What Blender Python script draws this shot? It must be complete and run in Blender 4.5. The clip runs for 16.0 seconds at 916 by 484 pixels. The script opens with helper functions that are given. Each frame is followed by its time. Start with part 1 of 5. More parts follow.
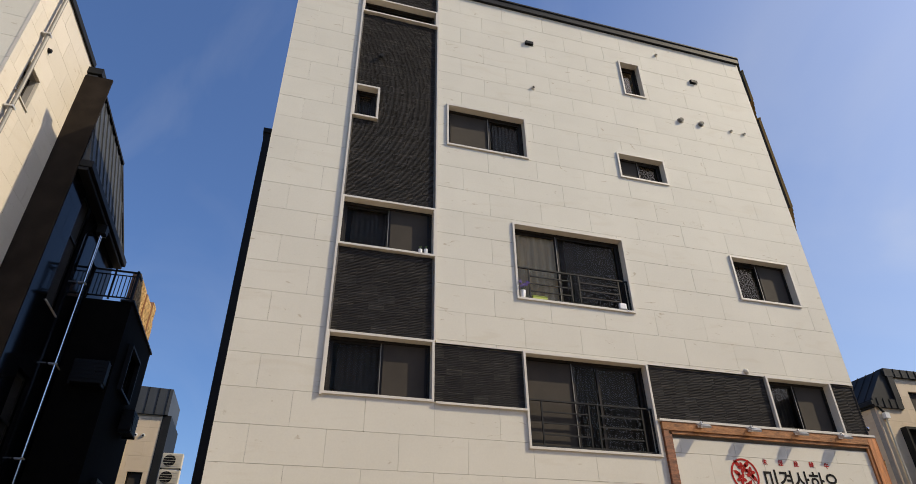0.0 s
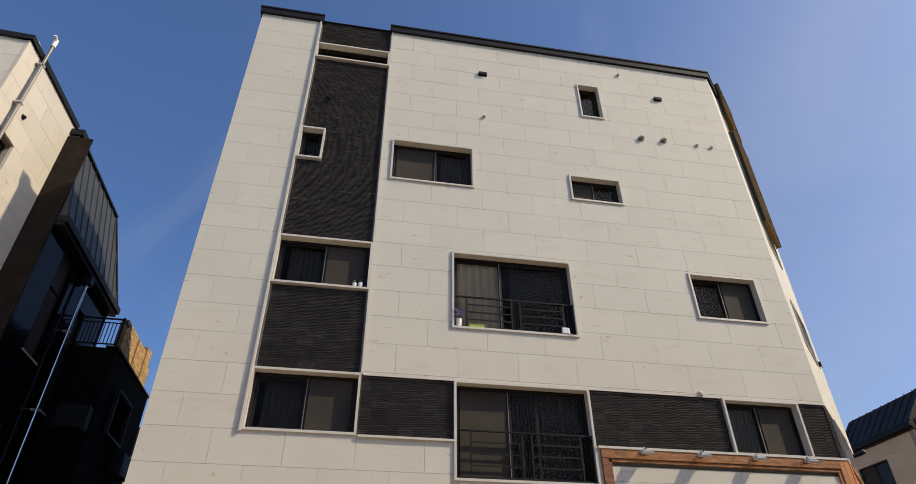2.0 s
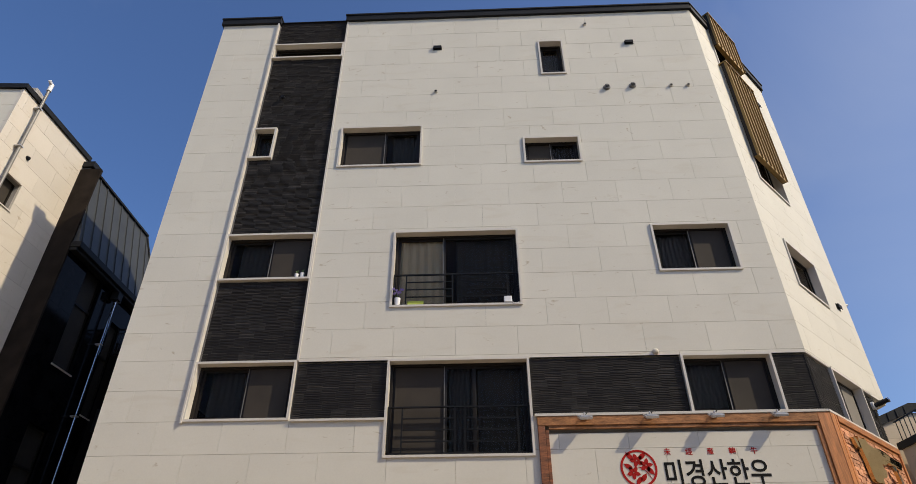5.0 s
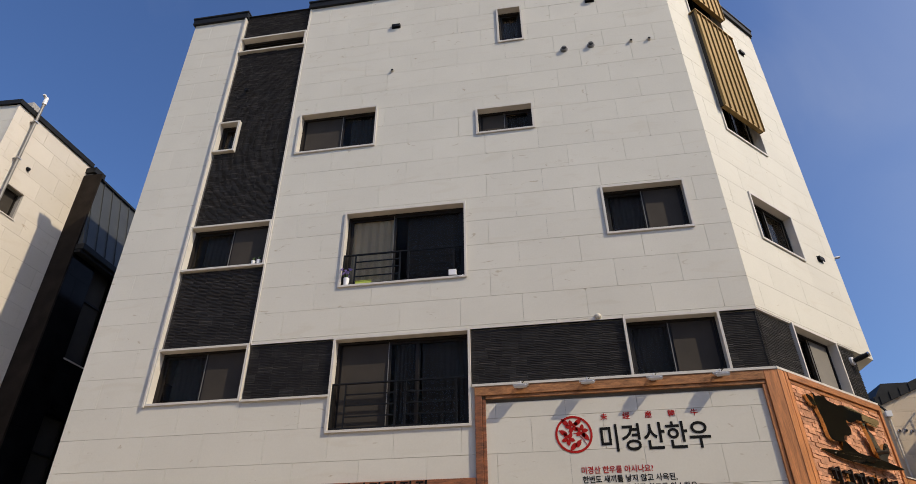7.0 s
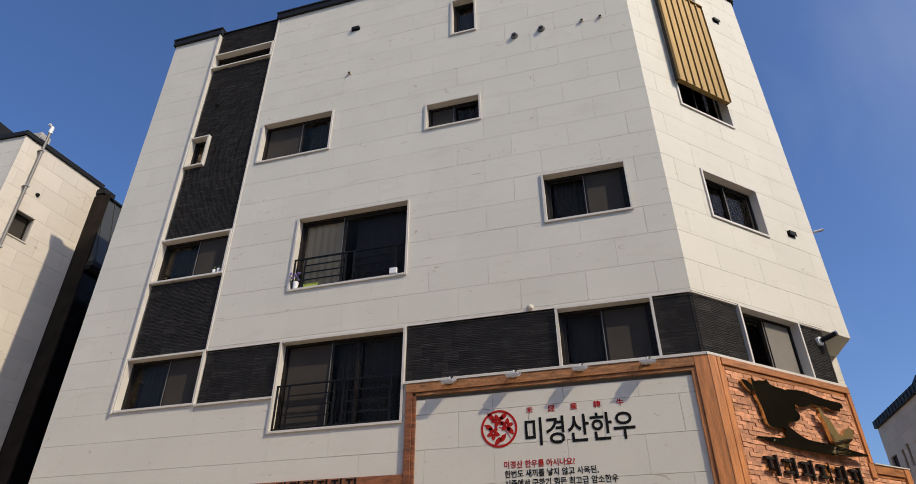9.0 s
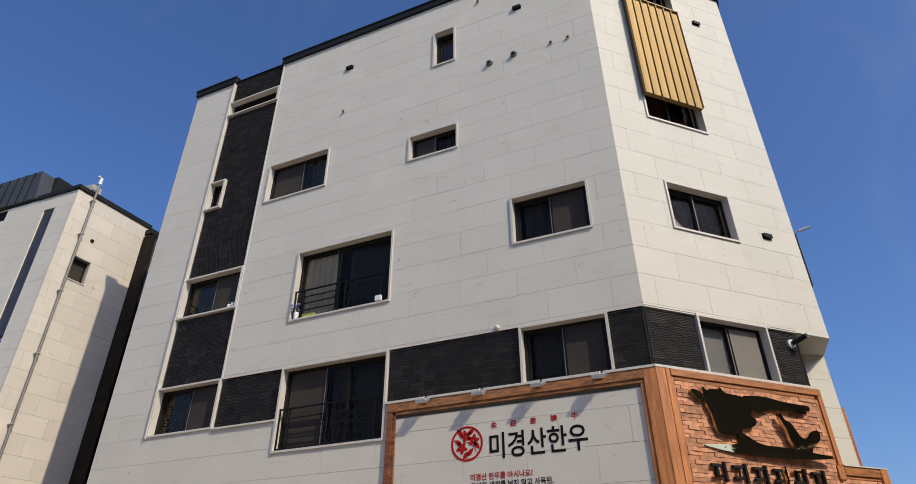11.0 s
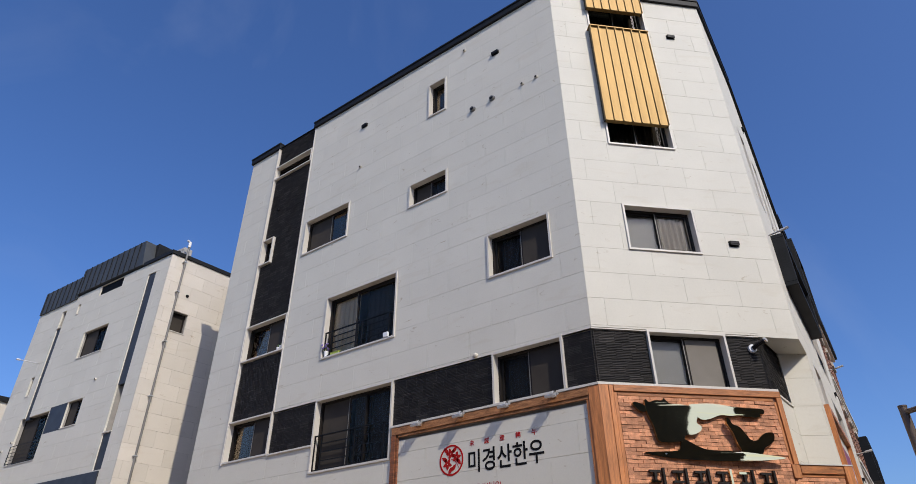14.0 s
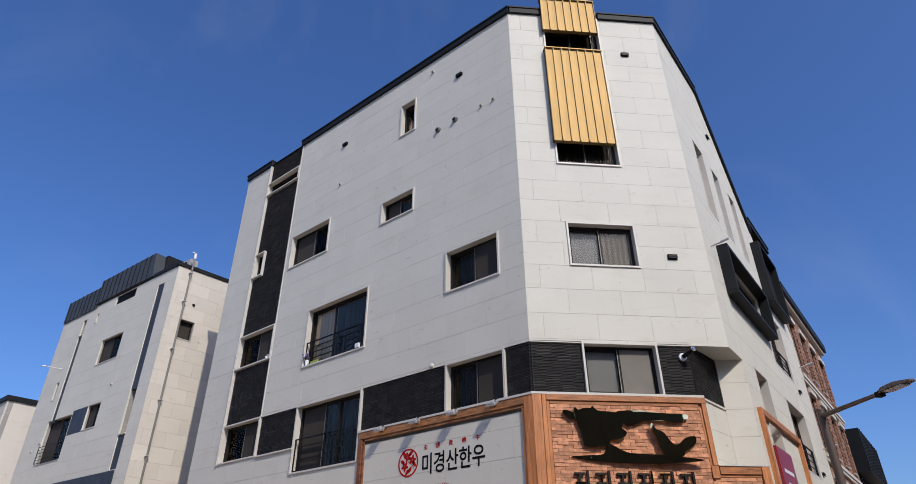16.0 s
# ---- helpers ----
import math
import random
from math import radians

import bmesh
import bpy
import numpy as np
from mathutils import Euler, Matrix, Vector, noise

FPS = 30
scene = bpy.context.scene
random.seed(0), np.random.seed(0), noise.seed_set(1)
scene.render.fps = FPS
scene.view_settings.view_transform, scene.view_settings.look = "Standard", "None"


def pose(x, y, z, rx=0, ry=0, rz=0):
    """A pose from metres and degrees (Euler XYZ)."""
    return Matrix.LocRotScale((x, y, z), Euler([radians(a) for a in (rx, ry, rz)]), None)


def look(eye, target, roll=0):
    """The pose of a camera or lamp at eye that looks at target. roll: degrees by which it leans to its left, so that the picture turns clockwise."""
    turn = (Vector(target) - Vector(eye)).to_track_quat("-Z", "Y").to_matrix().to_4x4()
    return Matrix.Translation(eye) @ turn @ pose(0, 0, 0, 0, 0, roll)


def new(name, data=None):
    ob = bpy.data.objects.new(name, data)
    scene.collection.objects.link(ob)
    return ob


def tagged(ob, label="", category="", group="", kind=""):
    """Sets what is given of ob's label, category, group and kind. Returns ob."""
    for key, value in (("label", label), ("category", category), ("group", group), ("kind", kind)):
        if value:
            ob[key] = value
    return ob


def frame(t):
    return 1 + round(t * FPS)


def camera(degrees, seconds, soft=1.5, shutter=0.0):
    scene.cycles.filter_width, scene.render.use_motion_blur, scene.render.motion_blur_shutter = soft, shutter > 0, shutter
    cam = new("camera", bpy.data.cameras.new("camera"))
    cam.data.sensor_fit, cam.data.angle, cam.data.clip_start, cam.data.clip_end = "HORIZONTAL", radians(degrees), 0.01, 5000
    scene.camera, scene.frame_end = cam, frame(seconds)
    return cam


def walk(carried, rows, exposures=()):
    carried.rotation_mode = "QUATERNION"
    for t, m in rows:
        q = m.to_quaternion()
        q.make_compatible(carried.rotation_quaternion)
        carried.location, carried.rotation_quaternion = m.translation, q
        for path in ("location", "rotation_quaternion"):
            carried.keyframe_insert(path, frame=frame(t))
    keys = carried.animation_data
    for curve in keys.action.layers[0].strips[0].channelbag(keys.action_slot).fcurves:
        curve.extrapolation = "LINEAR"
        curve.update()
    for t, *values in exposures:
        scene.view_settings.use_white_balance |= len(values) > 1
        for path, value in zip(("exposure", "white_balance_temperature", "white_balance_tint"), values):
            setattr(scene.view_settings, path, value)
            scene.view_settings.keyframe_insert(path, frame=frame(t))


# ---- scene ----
cam = camera(73.0, 16.0, soft=0.5)
PATH = [
    (0, (-0.151, -0.109, 1.853), (0.329, 1.511, 2.922), -0.7),
    (0.5, (0.436, -0.213, 1.844), (0.875, 1.398, 2.944), -0.8),
    (1, (1.02, -0.352, 1.797), (1.423, 1.251, 2.923), -0.7),
    (1.5, (1.67, -0.488, 1.741), (2.021, 1.112, 2.889), -0.5),
    (2, (2.306, -0.693, 1.739), (2.599, 0.909, 2.9), -0.4),
    (2.5, (2.964, -0.794, 1.762), (3.194, 0.813, 2.931), -0.5),
    (3, (3.612, -0.888, 1.769), (3.794, 0.725, 2.936), -0.4),
    (3.5, (4.164, -0.814, 1.692), (4.307, 0.806, 2.855), -0.5),
    (6, (7.213, -0.728, 1.7), (7.031, 0.948, 2.776), -0.5),
    (6.5, (7.796, -0.665, 1.659), (7.577, 1.013, 2.724), -0.7),
    (7, (8.403, -0.473, 1.585), (8.142, 1.202, 2.647), -0.5),
    (7.5, (9.007, -0.316, 1.642), (8.703, 1.36, 2.69), -0.6),
    (8, (9.663, -0.124, 1.62), (9.306, 1.543, 2.667), -0.4),
    (8.5, (10.321, 0.048, 1.647), (9.905, 1.703, 2.689), -0.3),
    (9, (10.959, 0.068, 1.646), (10.483, 1.708, 2.688), -0.2),
    (11.5, (13.76, -0.239, 1.692), (13.008, 1.297, 2.729), -0.2),
    (12, (14.356, -0.228, 1.681), (13.541, 1.276, 2.717), -0.1),
    (12.5, (14.989, -0.35, 1.654), (14.117, 1.122, 2.689), -0.2),
    (13, (15.591, -0.314, 1.606), (14.664, 1.121, 2.646), -0.1),
    (13.5, (16.206, -0.341, 1.579), (15.231, 1.062, 2.618), -0.2),
    (14, (16.797, -0.32, 1.554), (15.78, 1.052, 2.594), -0.3),
    (14.5, (17.397, -0.395, 1.518), (16.347, 0.954, 2.557), -0.5),
    (15, (17.923, -0.436, 1.497), (16.852, 0.9, 2.531), -0.4),
    (15.5, (18.45, -0.388, 1.543), (17.362, 0.944, 2.564), -0.3),
    (16, (18.967, -0.259, 1.574), (17.867, 1.07, 2.587), -0.2),
]
# the clip's own exposure and white balance
EXPOSURES = [(0, 0.19, 7600, 9), (1.2, 0.19, 7550, 9), (2.0, 0.08, 7550, 9), (3.5, 0.07, 7500, 9), (7, 0.01, 7150, 11), (9, 0.0, 7000, 11), (12.5, -0.10, 6500, 10), (14.5, -0.08, 6250, 13), (16, -0.15, 6150, 13)]
walk(cam, [(t, look(eye, target, roll)) for t, eye, target, roll in PATH], EXPOSURES)

# ---- world, sun ----
# the sun stands to the right of the street, a little behind the viewer
SUN = Vector((0.692, -0.315, 0.650)).normalized()
world = bpy.data.worlds.new("world")
scene.world = world
world.use_nodes = True
wn = world.node_tree
sky = wn.nodes.new("ShaderNodeTexSky")
sky.sky_type, sky.sun_disc = "NISHITA", False
sky.sun_elevation = math.asin(SUN.z)
sky.sun_rotation = math.atan2(SUN.x, SUN.y)
sky.altitude = 300
sky.air_density, sky.dust_density, sky.ozone_density = 1.0, 2.8, 6.0
rich = wn.nodes.new("ShaderNodeHueSaturation")
rich.inputs["Hue"].default_value, rich.inputs["Saturation"].default_value, rich.inputs["Value"].default_value = 0.504, 1.1, 1.1
wn.links.new(sky.outputs[0], rich.inputs["Color"])
tint = wn.nodes.new("ShaderNodeMix")
tint.data_type, tint.blend_type = "RGBA", "MULTIPLY"
tint.inputs[0].default_value = 1.0
tint.inputs[7].default_value = (1.0, 1.07, 1.19, 1)
wn.links.new(rich.outputs[0], tint.inputs[6])
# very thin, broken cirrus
wisp = wn.nodes.new("ShaderNodeTexNoise")
wisp.inputs["Scale"].default_value, wisp.inputs["Detail"].default_value, wisp.inputs["Distortion"].default_value = 2.2, 6, 1.6
veil = wn.nodes.new("ShaderNodeMapRange")
veil.inputs[1].default_value, veil.inputs[2].default_value, veil.inputs[3].default_value, veil.inputs[4].default_value = 0.56, 0.9, 0.0, 0.11
wn.links.new(wisp.outputs[0], veil.inputs[0])
# the cirrus thickens into a patch that also paints the sunward sky brighter
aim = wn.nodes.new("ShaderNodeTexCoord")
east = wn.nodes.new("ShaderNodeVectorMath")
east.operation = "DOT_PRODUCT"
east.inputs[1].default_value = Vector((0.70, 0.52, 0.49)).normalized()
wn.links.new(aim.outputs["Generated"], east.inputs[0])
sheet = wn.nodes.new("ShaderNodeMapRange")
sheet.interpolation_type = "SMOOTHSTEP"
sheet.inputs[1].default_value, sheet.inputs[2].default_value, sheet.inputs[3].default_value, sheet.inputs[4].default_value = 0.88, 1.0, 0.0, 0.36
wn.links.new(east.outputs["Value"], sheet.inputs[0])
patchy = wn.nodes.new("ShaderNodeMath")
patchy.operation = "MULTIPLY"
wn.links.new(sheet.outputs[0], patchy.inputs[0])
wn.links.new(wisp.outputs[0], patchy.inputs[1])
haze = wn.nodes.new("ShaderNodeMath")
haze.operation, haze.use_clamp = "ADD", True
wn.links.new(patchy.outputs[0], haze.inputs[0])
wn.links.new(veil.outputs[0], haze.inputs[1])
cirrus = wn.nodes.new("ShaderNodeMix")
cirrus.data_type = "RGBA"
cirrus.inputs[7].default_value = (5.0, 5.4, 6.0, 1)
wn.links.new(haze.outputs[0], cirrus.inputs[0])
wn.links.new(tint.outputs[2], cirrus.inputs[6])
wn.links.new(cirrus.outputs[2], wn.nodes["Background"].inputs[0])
wn.nodes["Background"].inputs[1].default_value = 0.131
sun_data = bpy.data.lights.new("sun", "SUN")
sun_data.energy, sun_data.angle, sun_data.color = 3.3, radians(0.5), (1.0, 0.90, 0.725)
sun = new("sun", sun_data)
sun.matrix_basis = look(tuple(SUN * 60), (0, 0, 0))


# ---- materials ----
def material(name, base, rough=0.7, metal=0.0, spread=0.1, grain=3.0, fine=40.0, bump=0.0, tone=None, random_tone=0.0, island=False,
             stretch=(1, 1, 1), specular=0.5):
    """Principled surface with two scales of variation in place, and a random tone per piece."""
    m = bpy.data.materials.new(name)
    m.use_nodes = True
    nt = m.node_tree
    b = nt.nodes["Principled BSDF"]
    b.inputs["Roughness"].default_value = rough
    b.inputs["Metallic"].default_value = metal
    b.inputs["Specular IOR Level"].default_value = specular
    geo = nt.nodes.new("ShaderNodeNewGeometry")
    mp = nt.nodes.new("ShaderNodeMapping")
    mp.inputs["Scale"].default_value = stretch
    nt.links.new(geo.outputs["Position"], mp.inputs["Vector"])
    n1, n2 = nt.nodes.new("ShaderNodeTexNoise"), nt.nodes.new("ShaderNodeTexNoise")
    n1.inputs["Scale"].default_value, n1.inputs["Detail"].default_value = grain, 4
    n2.inputs["Scale"].default_value, n2.inputs["Detail"].default_value = fine, 3
    for n in (n1, n2):
        nt.links.new(mp.outputs[0], n.inputs["Vector"])
    add = nt.nodes.new("ShaderNodeMath")
    add.operation = "MULTIPLY_ADD"
    add.inputs[1].default_value = 0.6
    nt.links.new(n1.outputs[0], add.inputs[0])
    half = nt.nodes.new("ShaderNodeMath")
    half.operation = "MULTIPLY"
    half.inputs[1].default_value = 0.4
    nt.links.new(n2.outputs[0], half.inputs[0])
    nt.links.new(half.outputs[0], add.inputs[2])
    ramp = nt.nodes.new("ShaderNodeMix")
    ramp.data_type = "RGBA"
    lo = tone or tuple(c * (1 - spread * 2) for c in base)
    hi = tuple(min(1, c * (1 + spread)) for c in base)
    ramp.inputs[6].default_value, ramp.inputs[7].default_value = (*lo, 1), (*hi, 1)
    rng = nt.nodes.new("ShaderNodeMapRange")
    rng.inputs[1].default_value, rng.inputs[2].default_value = 0.3, 0.7
    nt.links.new(add.outputs[0], rng.inputs[0])
    nt.links.new(rng.outputs[0], ramp.inputs[0])
    out = ramp.outputs[2]
    if random_tone:
        if island:
            rnd = geo.outputs["Random Per Island"]
        else:
            rnd = nt.nodes.new("ShaderNodeObjectInfo").outputs["Random"]
        r2 = nt.nodes.new("ShaderNodeMapRange")
        r2.inputs[3].default_value, r2.inputs[4].default_value = 1 - random_tone, 1 + random_tone
        nt.links.new(rnd, r2.inputs[0])
        mul = nt.nodes.new("ShaderNodeVectorMath")
        mul.operation = "SCALE"
        nt.links.new(out, mul.inputs[0])
        nt.links.new(r2.outputs[0], mul.inputs["Scale"])
        out = mul.outputs[0]
    nt.links.new(out, b.inputs["Base Color"])
    if bump:
        bp = nt.nodes.new("ShaderNodeBump")
        bp.inputs["Strength"].default_value, bp.inputs["Distance"].default_value = bump, 0.004
        nt.links.new(add.outputs[0], bp.inputs["Height"])
        nt.links.new(bp.outputs[0], b.inputs["Normal"])
    return m


def limestone(name, base, random_tone):
    """Honed limestone: even, with faint clouds, and here and there a small brown fleck or a short vein."""
    m = material(name, base, 0.72, 0, 0.03, 0.9, 30, 0.1, random_tone=random_tone)
    nt = m.node_tree
    b = nt.nodes["Principled BSDF"]
    colour = b.inputs["Base Color"].links[0].from_socket
    geo = next(n for n in nt.nodes if n.bl_idname == "ShaderNodeNewGeometry")
    for stretch, scale, lo, hi, tint, strength in (((1, 1, 2.6), 3.1, 0.25, 0.325, (0.70, 0.63, 0.53, 1), 0.8), ((1, 1, 5.0), 0.8, 0.30, 0.42, (0.93, 0.90, 0.86, 1), 0.5)):
        mp = nt.nodes.new("ShaderNodeMapping")
        mp.inputs["Scale"].default_value = stretch
        mp.inputs["Rotation"].default_value = (0.12, 0.15, 0)
        nt.links.new(geo.outputs["Position"], mp.inputs["Vector"])
        n = nt.nodes.new("ShaderNodeTexNoise")
        n.inputs["Scale"].default_value, n.inputs["Detail"].default_value, n.inputs["Distortion"].default_value = scale, 5, 1.2
        nt.links.new(mp.outputs[0], n.inputs["Vector"])
        amount = nt.nodes.new("ShaderNodeMapRange")
        amount.inputs[1].default_value, amount.inputs[2].default_value, amount.inputs[3].default_value, amount.inputs[4].default_value = lo, hi, strength, 0.0
        nt.links.new(n.outputs[0], amount.inputs[0])
        mix = nt.nodes.new("ShaderNodeMix")
        mix.data_type, mix.blend_type = "RGBA", "MULTIPLY"
        nt.links.new(colour, mix.inputs[6])
        mix.inputs[7].default_value = tint
        nt.links.new(amount.outputs[0], mix.inputs[0])
        colour = mix.outputs[2]
    nt.links.new(colour, b.inputs["Base Color"])
    return m


def glass(name, tint, ior=1.33, coat=(1, 1, 1)):
    m = bpy.data.materials.new(name)
    m.use_nodes = True
    nt = m.node_tree
    nt.nodes.remove(nt.nodes["Principled BSDF"])
    clear, gloss = nt.nodes.new("ShaderNodeBsdfTransparent"), nt.nodes.new("ShaderNodeBsdfGlossy")
    clear.inputs[0].default_value = (*tint, 1)
    gloss.inputs["Color"].default_value = (*coat, 1)
    gloss.inputs["Roughness"].default_value = 0.015
    fres, mix = nt.nodes.new("ShaderNodeFresnel"), nt.nodes.new("ShaderNodeMixShader")
    fres.inputs[0].default_value = ior
    nt.links.new(fres.outputs[0], mix.inputs[0])
    nt.links.new(clear.outputs[0], mix.inputs[1])
    nt.links.new(gloss.outputs[0], mix.inputs[2])
    nt.links.new(mix.outputs[0], nt.nodes["Material Output"].inputs[0])
    return m


STONE = limestone("limestone", (0.64, 0.61, 0.52), 0.02)
STONE_TAN = limestone("tan_limestone", (0.62, 0.50, 0.355), 0.06)
STONE_WARM = limestone("cream_limestone", (0.64, 0.585, 0.50), 0.05)
TRIM = material("pale_painted_metal", (0.60, 0.565, 0.50), 0.5, 0, 0.04, 3, 60)
SLATE = material("black_ledge_stone", (0.027, 0.0235, 0.021), 0.8, 0, 0.3, 5, 60, 0.3, random_tone=0.55, island=True)
# a few thin strips are coloured paler, like edges that catch the sun
_nt = SLATE.node_tree
_mr = next(n for n in _nt.nodes if n.bl_idname == "ShaderNodeMapRange" and n.inputs[0].is_linked and n.inputs[0].links[0].from_socket.name == "Random Per Island")
_pw = _nt.nodes.new("ShaderNodeMath")
_pw.operation = "POWER"
_pw.inputs[1].default_value = 6.0
_nt.links.new(_mr.inputs[0].links[0].from_socket, _pw.inputs[0])
_nt.links.new(_pw.outputs[0], _mr.inputs[0])
_mr.inputs[3].default_value, _mr.inputs[4].default_value = 0.75, 2.6
BACK = material("mortar_backing", (0.33, 0.31, 0.28), 0.9, 0, 0.1, 4, 60)
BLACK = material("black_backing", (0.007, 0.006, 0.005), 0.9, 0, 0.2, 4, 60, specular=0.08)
METAL = material("charcoal_sheet_metal", (0.017, 0.018, 0.019), 0.55, 0.0, 0.2, 1.5, 30, specular=0.16)
BRONZE = material("dark_window_frame", (0.017, 0.014, 0.012), 0.5, 0.0, 0.1, 4, 60, specular=0.2)
IRON = material("black_painted_iron", (0.007, 0.007, 0.007), 0.55, 0.0, 0.1, 6, 80, specular=0.25)
GLASS = glass("tinted_window_glass", (0.92, 0.90, 0.87), 1.18, (1.0, 0.85, 0.68))
CLEAR = glass("clear_window_glass", (0.8, 0.80, 0.79), 1.27, (1.0, 0.88, 0.74))
SHEER = material("sheer_grey_curtain", (0.36, 0.33, 0.285), 0.95, 0, 0.06, 3, 80)
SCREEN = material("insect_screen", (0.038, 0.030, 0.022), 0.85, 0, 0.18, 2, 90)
SCREEN_PALE = material("grey_insect_screen", (0.20, 0.18, 0.15), 0.85, 0, 0.12, 2, 120)
NET = material("interior_dimmed_net", (0.026, 0.024, 0.022), 0.95, 0, 0.15, 2, 60)
FROST = material("pale_flat_sheer", (0.46, 0.47, 0.48), 0.9, 0, 0.05, 2, 60)
CURTAIN = material("curtain_cloth", (0.52, 0.46, 0.34), 0.95, 0, 0.1, 3, 80)
ROOM = material("dim_interior_paint", (0.24, 0.19, 0.14), 0.9, 0, 0.1, 1, 20)
WOOD_H = material("stained_timber_level", (0.46, 0.175, 0.055), 0.55, 0, 0.34, 2.0, 9, 0.4, random_tone=0.15, stretch=(1.2, 1.2, 9))
WOOD_DARK = material("weathered_dark_timber", (0.27, 0.095, 0.036), 0.6, 0, 0.42, 3.0, 14, 0.6, random_tone=0.2, stretch=(1.2, 1.2, 6))
WOOD_OLD = material("faded_timber_beam", (0.36, 0.165, 0.07), 0.65, 0, 0.40, 3.0, 14, 0.6, random_tone=0.2, stretch=(1.2, 1.2, 6), specular=0.25)
WOOD_V = material("stained_timber_upright", (0.54, 0.205, 0.065), 0.55, 0, 0.26, 2.0, 9, 0.4, random_tone=0.15, stretch=(9, 9, 0.8))
GOLD = material("gold_sheet_metal", (0.285, 0.187, 0.072), 0.54, 0.5, 0.08, 1.6, 5, 0.4, stretch=(3, 3, 0.5), specular=0.25)
MIRROR = material("polished_brass_plate", (0.60, 0.50, 0.275), 0.03, 1.0, 0.02, 1.8, 2.6, 0.8)
# the thin plates are not flat, so their reflections wave
next(n for n in MIRROR.node_tree.nodes if n.bl_idname == "ShaderNodeBump").inputs["Distance"].default_value = 0.010
for _n in MIRROR.node_tree.nodes:
    if _n.bl_idname == "ShaderNodeTexNoise":
        _n.inputs["Detail"].default_value = 0
MIRROR_EDGE = material("plate_edge", (0.60, 0.46, 0.24), 0.2, 1.0, 0.1, 4, 40)
BRICK = material("red_brick", (0.62, 0.29, 0.155), 0.85, 0, 0.28, 9, 55, 1.0, random_tone=0.28)
BRICK_ISLAND = material("red_brick_far", (0.62, 0.29, 0.155), 0.85, 0, 0.28, 9, 55, 1.0, random_tone=0.28, island=True)
BRICK_OLD = material("brown_brick", (0.36, 0.195, 0.13), 0.85, 0, 0.25, 7, 60, 0.4, random_tone=0.35, island=True)
BRICK_GOLD = material("yellow_brick", (0.58, 0.38, 0.17), 0.85, 0, 0.2, 6, 60, 0.3, random_tone=0.2, island=True)
MORTAR = material("brick_mortar", (0.34, 0.18, 0.11), 0.95, 0, 0.15, 8, 70)
SILVER = material("silver_lamp_metal", (0.62, 0.62, 0.62), 0.35, 0.6, 0.05, 6, 60)
STEEL = material("stainless_pipe", (0.72, 0.72, 0.73), 0.18, 1.0, 0.04, 3, 50)
DULL = material("weathered_steel_pipe", (0.22, 0.21, 0.19), 0.5, 0.3, 0.1, 3, 50)
CREAM = material("cream_plastic", (0.62, 0.57, 0.47), 0.5, 0, 0.05, 6, 60)
WHITE = material("white_plastic", (0.78, 0.78, 0.77), 0.4, 0, 0.03, 6, 60)
INK = material("black_lettering", (0.008, 0.008, 0.008), 0.7, 0, 0.1, 6, 60, specular=0.1)
RED = material("red_lettering", (0.40, 0.012, 0.010), 0.7, 0, 0.08, 6, 60, specular=0.15)
RED_PANEL = material("red_sign_panel", (0.27, 0.008, 0.012), 0.4, 0, 0.06, 2, 40)
GRANITE = material("dark_granite", (0.030, 0.023, 0.018), 0.8, 0, 0.3, 2, 120, 0.1, random_tone=0.15, specular=0.08)
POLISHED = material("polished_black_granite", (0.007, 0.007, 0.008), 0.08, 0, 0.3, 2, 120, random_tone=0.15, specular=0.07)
BROWN_WALL = material("brown_mirrored_block", (0.075, 0.062, 0.045), 0.9, 0, 0.2, 0.5, 20)
ROOFING = material("grey_standing_seam_metal", (0.055, 0.060, 0.063), 0.5, 0.0, 0.12, 1.5, 30, specular=0.4)
GRANITE_BLUE = material("speckled_grey_granite", (0.038, 0.043, 0.052), 0.5, 0, 0.35, 2, 150, 0.05)
BOUNCE_GROUND = material("pale_bounce_ground", (0.38, 0.30, 0.21), 0.9, 0, 0.15, 1, 60, 0.4)
PLASTER = material("pale_plaster", (0.42, 0.40, 0.37), 0.9, 0, 0.1, 0.6, 20)
LEAF = material("green_leaf", (0.07, 0.12, 0.03), 0.6, 0, 0.2, 9, 60)
PURPLE = material("purple_petal", (0.28, 0.22, 0.55), 0.7, 0, 0.15, 9, 60)
LIME = material("lime_plastic", (0.42, 0.50, 0.08), 0.5, 0, 0.05, 9, 60)
BROWN_POLE = material("brown_painted_steel", (0.13, 0.095, 0.075), 0.5, 0.2, 0.1, 6, 60)


# ---- mesh helpers ----
def mesh_of(name, verts, faces, mat):
    me = bpy.data.meshes.new(name)
    me.from_pydata([tuple(v) for v in verts], [], faces)
    me.materials.append(mat)
    me.validate()
    return me


